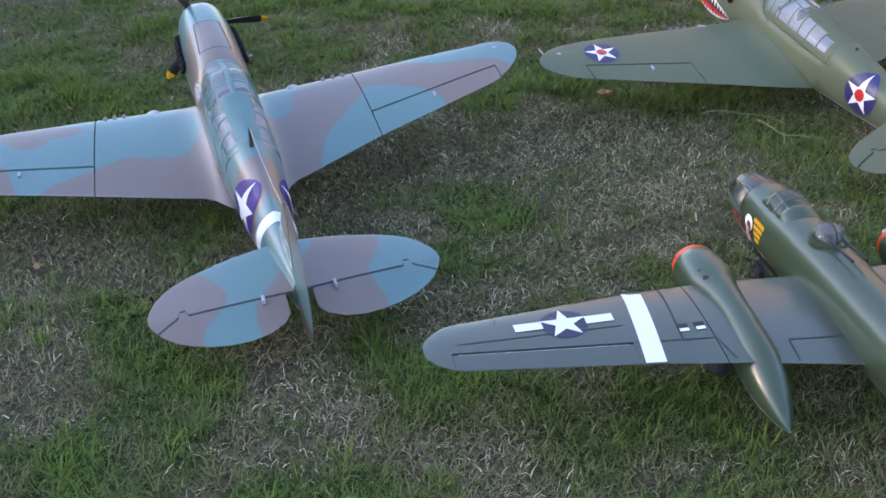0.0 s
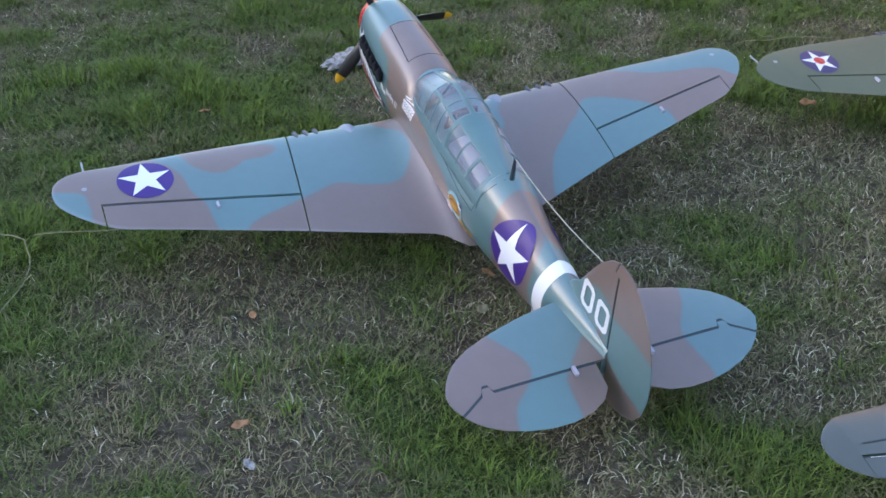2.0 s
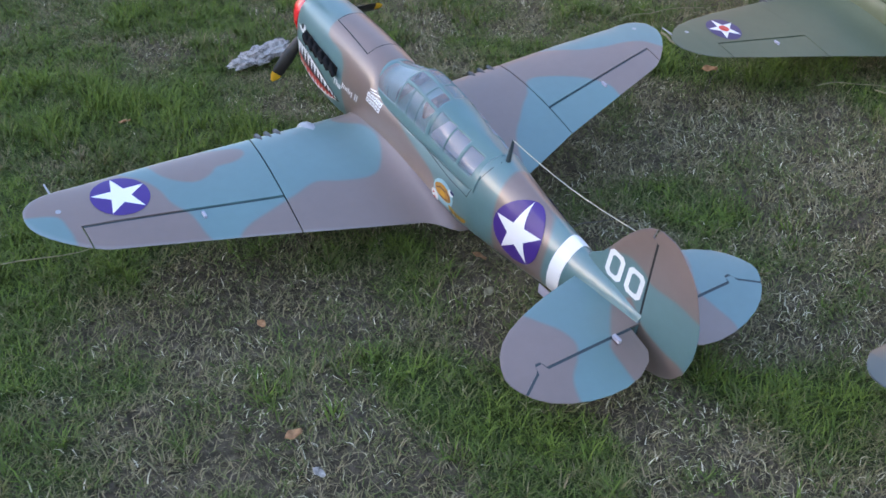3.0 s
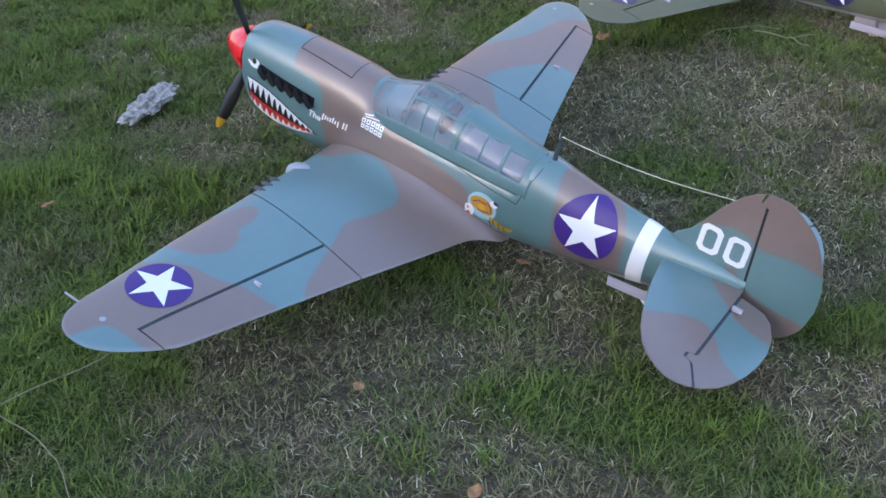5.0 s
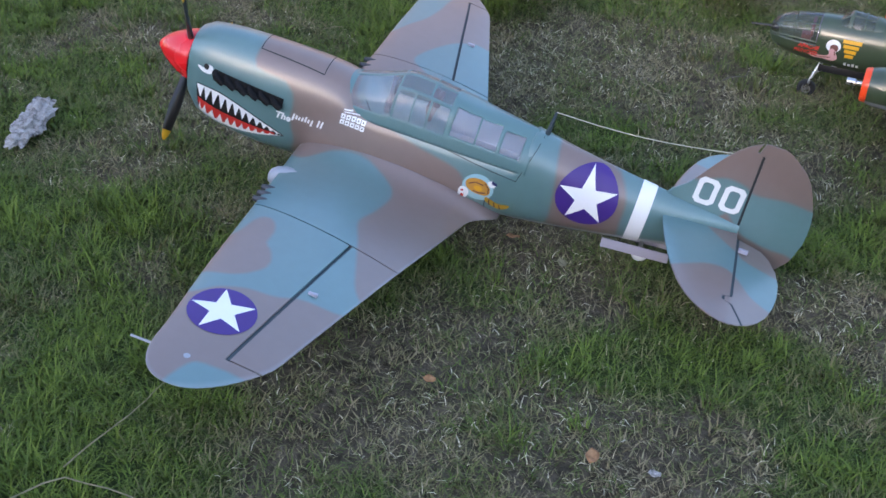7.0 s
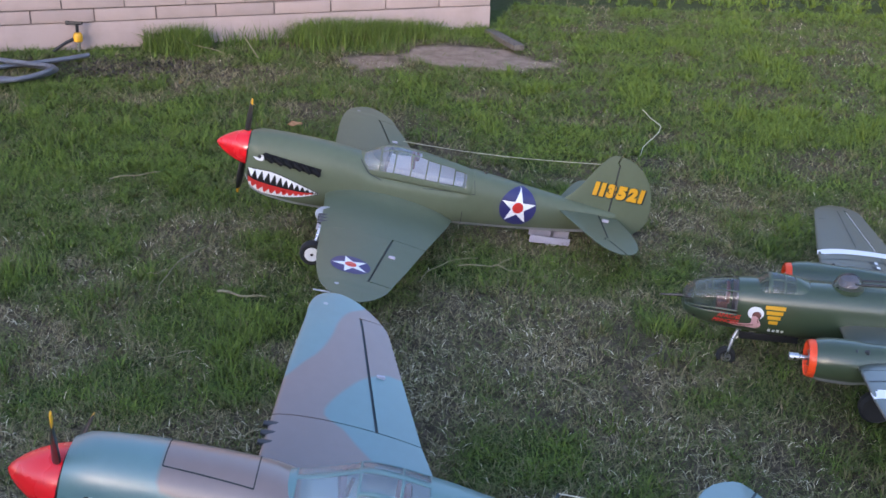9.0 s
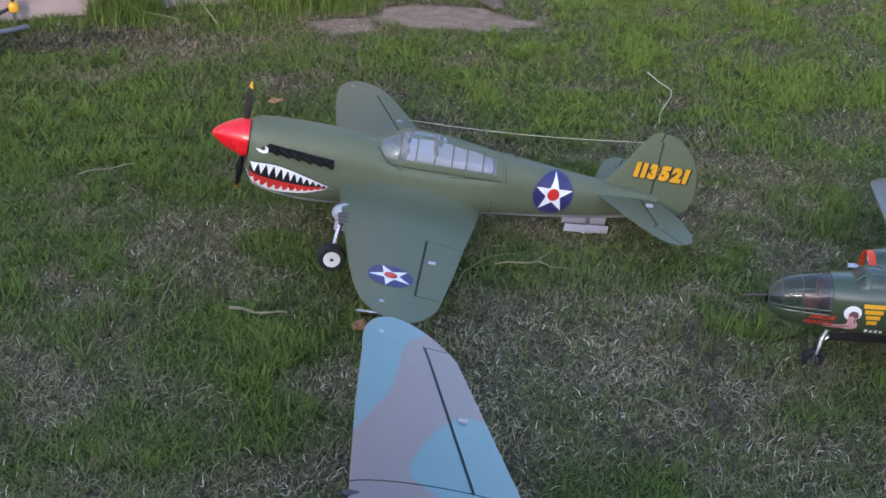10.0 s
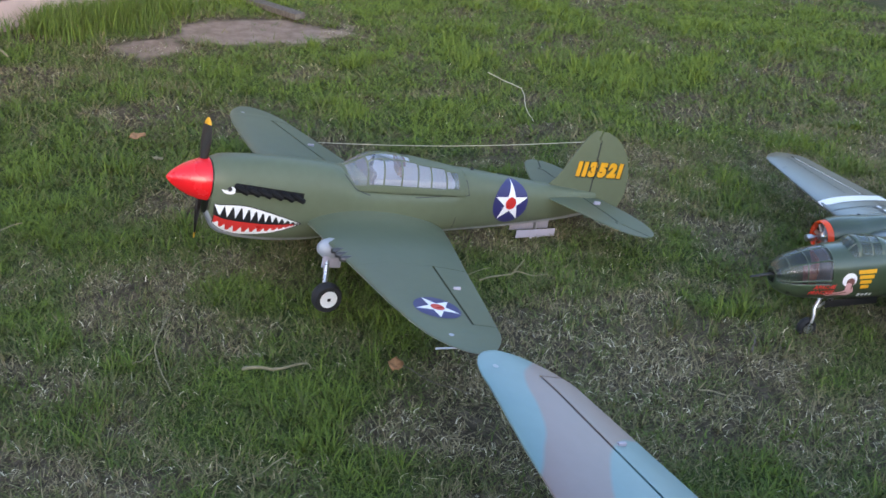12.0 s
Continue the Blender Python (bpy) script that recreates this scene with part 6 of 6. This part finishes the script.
def leaf(x, y, size, turn, mat, label, up=0.042):
    """A curled dry leaf: a bent oval with a rib and thickness."""
    rings = []
    for u in np.linspace(0, 1, 7):
        w = size * 0.36 * math.sin(math.pi * min(0.04 + 0.94 * u, 1)) ** 0.8
        rings.append([Vector((v * w, size * (u - 0.5), 0.25 * size * ((v * w / size) ** 2 * 3 + (u - 0.5) ** 2) + 0.06 * size * math.sin(9 * u + 2 * v))) for v in np.linspace(-1, 1, 5)])
    bm = loft(rings, closed=False, caps=False)
    ob = part("dry_leaf", bm, mat)
    mod = ob.modifiers.new("thickness", "SOLIDIFY")
    mod.thickness = 0.0012
    ob.matrix_world = Matrix.Translation(on_ground(x, y, up)) @ pose(0, 0, 0, random.uniform(-25, 25), random.uniform(-25, 25), turn)
    return tagged(ob, label, "leaf", "dry leaves on the lawn")


# weathered slab of bark ahead of the camouflaged model
bm = bmesh.new()
bmesh.ops.create_icosphere(bm, subdivisions=4, radius=1)
for v in bm.verts:
    d = noise.noise(v.co * 2.3) * 0.5 + noise.noise(v.co * 6) * 0.25 + noise.noise(Vector((v.co.x * 18, v.co.y * 3, v.co.z * 5))) * 0.12
    v.co = Vector((v.co.x * 0.1 * (1 + 0.7 * d), v.co.y * 0.033 * (1 + 1.5 * d), v.co.z * 0.018 * (1 + 1.4 * d)))
bark = part("bark_chunk", bm, BARK, smooth=50)
bark.matrix_world = Matrix.Translation(on_ground(0.09, 1.05, 0.042)) @ pose(0, 0, 0, 8, -6, 8)
tagged(bark, "weathered grey slab of bark lying on the grass", "bark")

leaf(-0.028, -0.252, 0.034, 40, DRY, "small curled brown leaf on the grass")
leaf(-0.094, -0.376, 0.03, 110, STEM, "pale curled dry leaf on the grass")
leaf(2.75, 0.49, 0.06, 20, DRY, "orange-brown curled leaf near the green model")
leaf(2.54, 0.465, 0.05, 75, STEM, "pale curled dry leaf on the grass")
leaf(-0.65, -0.54, 0.035, 95, DRY, "small curled brown leaf on the grass")
# stands for a small pale stone, built with the curled leaf shape
leaf(-0.66, -0.648, 0.026, 30, BARK, "small pale stone on the grass, built with the leaf shape")
leaf(-0.438, 0.82, 0.034, 60, DRY, "small curled brown leaf on the grass")
leaf(-0.548, -0.214, 0.024, 10, DRY, "small curled brown leaf on the grass")

twig([(1.289, 0.517), (1.27, 0.45), (1.261, 0.375)], 0.008, STEM, "stick", "straight dry stick lying on the grass", "stick")
twig([(1.213, 0.194), (1.11, 0.138), (1.021, 0.081)], 0.0026, WOOD, "twig", "thin brown twig on the grass", "twig", 0.046)
twig([(1.493, -0.168), (1.509, -0.276), (1.558, -0.336)], 0.004, STEM, "twig", "forked pale twig on the grass", "twig", 0.046)
twig([(1.509, -0.276), (1.46, -0.36)], 0.003, STEM, "twig", "forked pale twig on the grass", "twig", 0.046)
twig([(1.59, 0.615), (1.462, 0.679), (1.36, 0.69), (1.256, 0.684)], 0.0038, STEM, "grass_stem", "pale bent grass stem on the lawn", "grass stem")
twig([(1.423, 0.691), (1.386, 0.743)], 0.003, STEM, "grass_stem", "short pale side stem on the lawn", "grass stem")
leaf(1.174, 0.196, 0.05, 60, DRY, "orange-brown curled leaf by the wing tip", 0.045)
twig([(-0.948, 0.308), (-0.785, 0.265), (-0.682, 0.241)], 0.0028, STEM, "grass_stem", "long pale grass stem on the lawn", "grass stem", 0.046)
twig([(-1.05, 0.36), (-0.971, 0.3), (-0.963, 0.2), (-0.987, 0.09), (-1.05, -0.02)], 0.0032, STEM, "grass_stem", "long pale bowed grass stem on the lawn", "grass stem", 0.046)
twig([(0.963, -0.642), (1.022, -0.701), (1.079, -0.714)], 0.0035, WOOD, "twig", "dark thin twig near the bomber", "twig", 0.046)
twig([(0.19, -0.279), (0.27, -0.27), (0.34, -0.288), (0.38, -0.36)], 0.0028, WOOD, "twig", "dark bowed twig under the tail", "twig", 0.046)
twig([(1.37, -0.055), (1.45, -0.08), (1.529, -0.146), (1.551, -0.227)], 0.003, STEM, "twig", "pale bowed twig on the grass", "twig", 0.046)
twig([(3.093, -0.973), (2.96, -0.99), (2.864, -1.024), (2.715, -0.946), (2.6, -0.9), (2.515, -0.877)], 0.004, M["cord"], "string", "loose pale string lying on the lawn", "string", 0.046)
twig([(0.95, 0.52), (0.9, 0.62)], 0.0025, STEM, "twig", "thin pale stalk on the grass", "twig", 0.046)
twig([(0.78, -0.02), (0.86, -0.1)], 0.0025, STEM, "twig", "thin pale stalk on the grass", "twig", 0.046)
twig([(0.87, -0.42), (0.8, -0.52)], 0.003, STEM, "twig", "thin pale stalk on the grass", "twig", 0.046)
twig([(0.45, -1.5), (0.42, -1.62), (0.46, -1.75)], 0.004, WOOD, "twig", "dry twig in front of the models", "twig", 0.046)
twig([(0.62, -1.66), (0.63, -1.72), (0.6, -1.8)], 0.004, STEM, "twig", "pale forked dry stalk in the grass", "twig", 0.046)
twig([(2.11, 1.06), (2.16, 0.98), (2.19, 0.9)], 0.005, STEM, "twig", "short pale dry stalk on the lawn", "twig", 0.046)

# dark board at the house corner
board = part("plank", box((0.42, 0.06, 0.03), bevel=0.006), WOOD)
board.matrix_world = Matrix.Translation(on_ground(4.3, -0.42, 0.016)) @ pose(0, 0, 0, 0, 2, 20)
tagged(board, "dark weathered board lying at the house corner", "plank")

# garden hose coils and a tap timer by the wall
def hose(points, r, label):
    base = on_ground(points[0][0], points[0][1])
    pts = [on_ground(x, y, z) - base for x, y, z in points]
    ob = part("garden_hose", tube(pts, r, 10), HOSE)
    ob.location = base
    return tagged(ob, label, "hose", "garden hoses by the wall")


for k in range(3):
    c0 = Vector((3.42 - 0.05 * k, 1.98 + 0.03 * k))
    pts = [(c0.x + (0.16 + 0.03 * k) * math.cos(a) * 0.8, c0.y + (0.3 + 0.04 * k) * math.sin(a), 0.03 + 0.016 * k + 0.01 * math.sin(3 * a)) for a in np.linspace(0.4, 6.2, 26)]
    hose(pts, 0.011, "loosely coiled dark grey garden hose")
hose([(3.72, 1.62, 0.03), (3.66, 1.66, 0.035), (3.6, 1.75, 0.03), (3.5, 1.9, 0.03), (3.38, 2.05, 0.03)], 0.011, "dark grey hose running along the wall")
post = on_ground(3.86, 1.71)
tap = tagged(new("garden_tap"), "yellow and black garden tap on a short pipe", "tap")
tap.location = post
part("pipe", tube([(0, 0, 0), (0, 0, 0.1)], 0.009, 10), M["metal"], tap)
part("tap_body", turned([(0.055, 0.012), (0.06, 0.022), (0.085, 0.024), (0.1, 0.018), (0.104, 0.01)], "Z", 18), M["yellow"], tap, "yellow plastic tap body")
part("tap_stem", tube([(0, 0, 0.1), (0, 0, 0.145)], 0.007, 10), M["black"], tap)
part("tap_handle", joined(box((0.03, 0.075, 0.012), (0, 0.01, 0.15), bevel=0.004), box((0.016, 0.018, 0.02), (0, 0.045, 0.15), bevel=0.004)), M["black"], tap, "black tap handle")
part("spout", tube([(0, 0.01, 0.075), (-0.03, 0.05, 0.06), (-0.06, 0.11, 0.02)], 0.008, 10), M["black"], tap)

# tall uncut grass against the wall
def verge(name, count, label):
    u, off = rng.uniform(0.03, 0.86, count), np.abs(rng.normal(0, 0.12, count)) + 0.02
    clump = np.clip(field(u * 9, off * 3, 1.0, 51) * 1.7 - 0.25, 0.04, 1)
    keep = rng.uniform(0, 1, count) < clump * np.interp(u, (0, 0.12, 0.3, 0.4, 0.8, 0.86), (0.3, 0.5, 0.9, 1, 0.9, 0.2)) * np.interp(off, (0, 0.15, 0.4), (1, 0.8, 0.3))
    u, off = u[keep], off[keep]
    nx, ny = -wall_dir.y, wall_dir.x
    length = (WALL_B - WALL_A).length
    x = WALL_A.x + wall_dir.x * u * length + nx * off
    y = WALL_A.y + wall_dir.y * u * length + ny * off
    m = len(x)
    return blades(name, x, y, rng.uniform(0.05, 0.15, m) * np.interp(u, (0, 0.25, 0.4), (0.6, 0.8, 1)), rng.uniform(0.004, 0.008, m), np.clip(rng.normal(0.5, 0.25, m), 0.05, 1.1), np.clip(rng.normal(0.75, 0.2, m), 0, 1), GREEN, label)


verge("grass_verge", 22000, "tall uncut grass along the foot of the wall")
twig([(4.05, 1.33), (3.9, 1.16), (3.74, 0.97)], 0.006, STEM, "grass_stem", "long pale stalk lying over the verge", "grass stem", 0.07)
leaning = part("grass_stem", tube([(0, 0, 0.02), (0.1, 0.07, 0.075), (0.2, 0.125, 0.11)], [0.0038, 0.003, 0.002], 6), STEM)
leaning.location = on_ground(3.8, 0.81)
tagged(leaning, "pale dry stalk leaning out of the verge", "grass stem")
# crumbs of dark bark and soil below the hose
count = 1500
cx, cy = rng.normal(3.6, 0.09, count), rng.normal(1.42, 0.24, count)
ok = ~behind_wall(cx, cy)
cx, cy = cx[ok], cy[ok]
n = Nodes("dark_crumbs")
CRUMB = n.done(n.ramp(n.attr("tint"), (0.0, (0.02, 0.017, 0.014)), (1.0, (0.09, 0.066, 0.05))), 0.9)
blades("soil_crumbs", cx, cy, rng.uniform(0.012, 0.04, len(cx)), rng.uniform(0.008, 0.022, len(cx)), np.clip(rng.normal(1.15, 0.1, len(cx)), 0.9, 1.28), rng.uniform(0, 1, len(cx)), CRUMB, "dark crumbs of bark and soil below the hose")
# leaf litter in the sunlit strip beyond the house
for k in range(26):
    leaf(5.5 + random.uniform(0, 0.9), -2.6 + random.uniform(-0.7, 0.25), random.uniform(0.06, 0.12), random.uniform(0, 360), DRY, "dry leaf lying in the sunlit strip", 0.04)
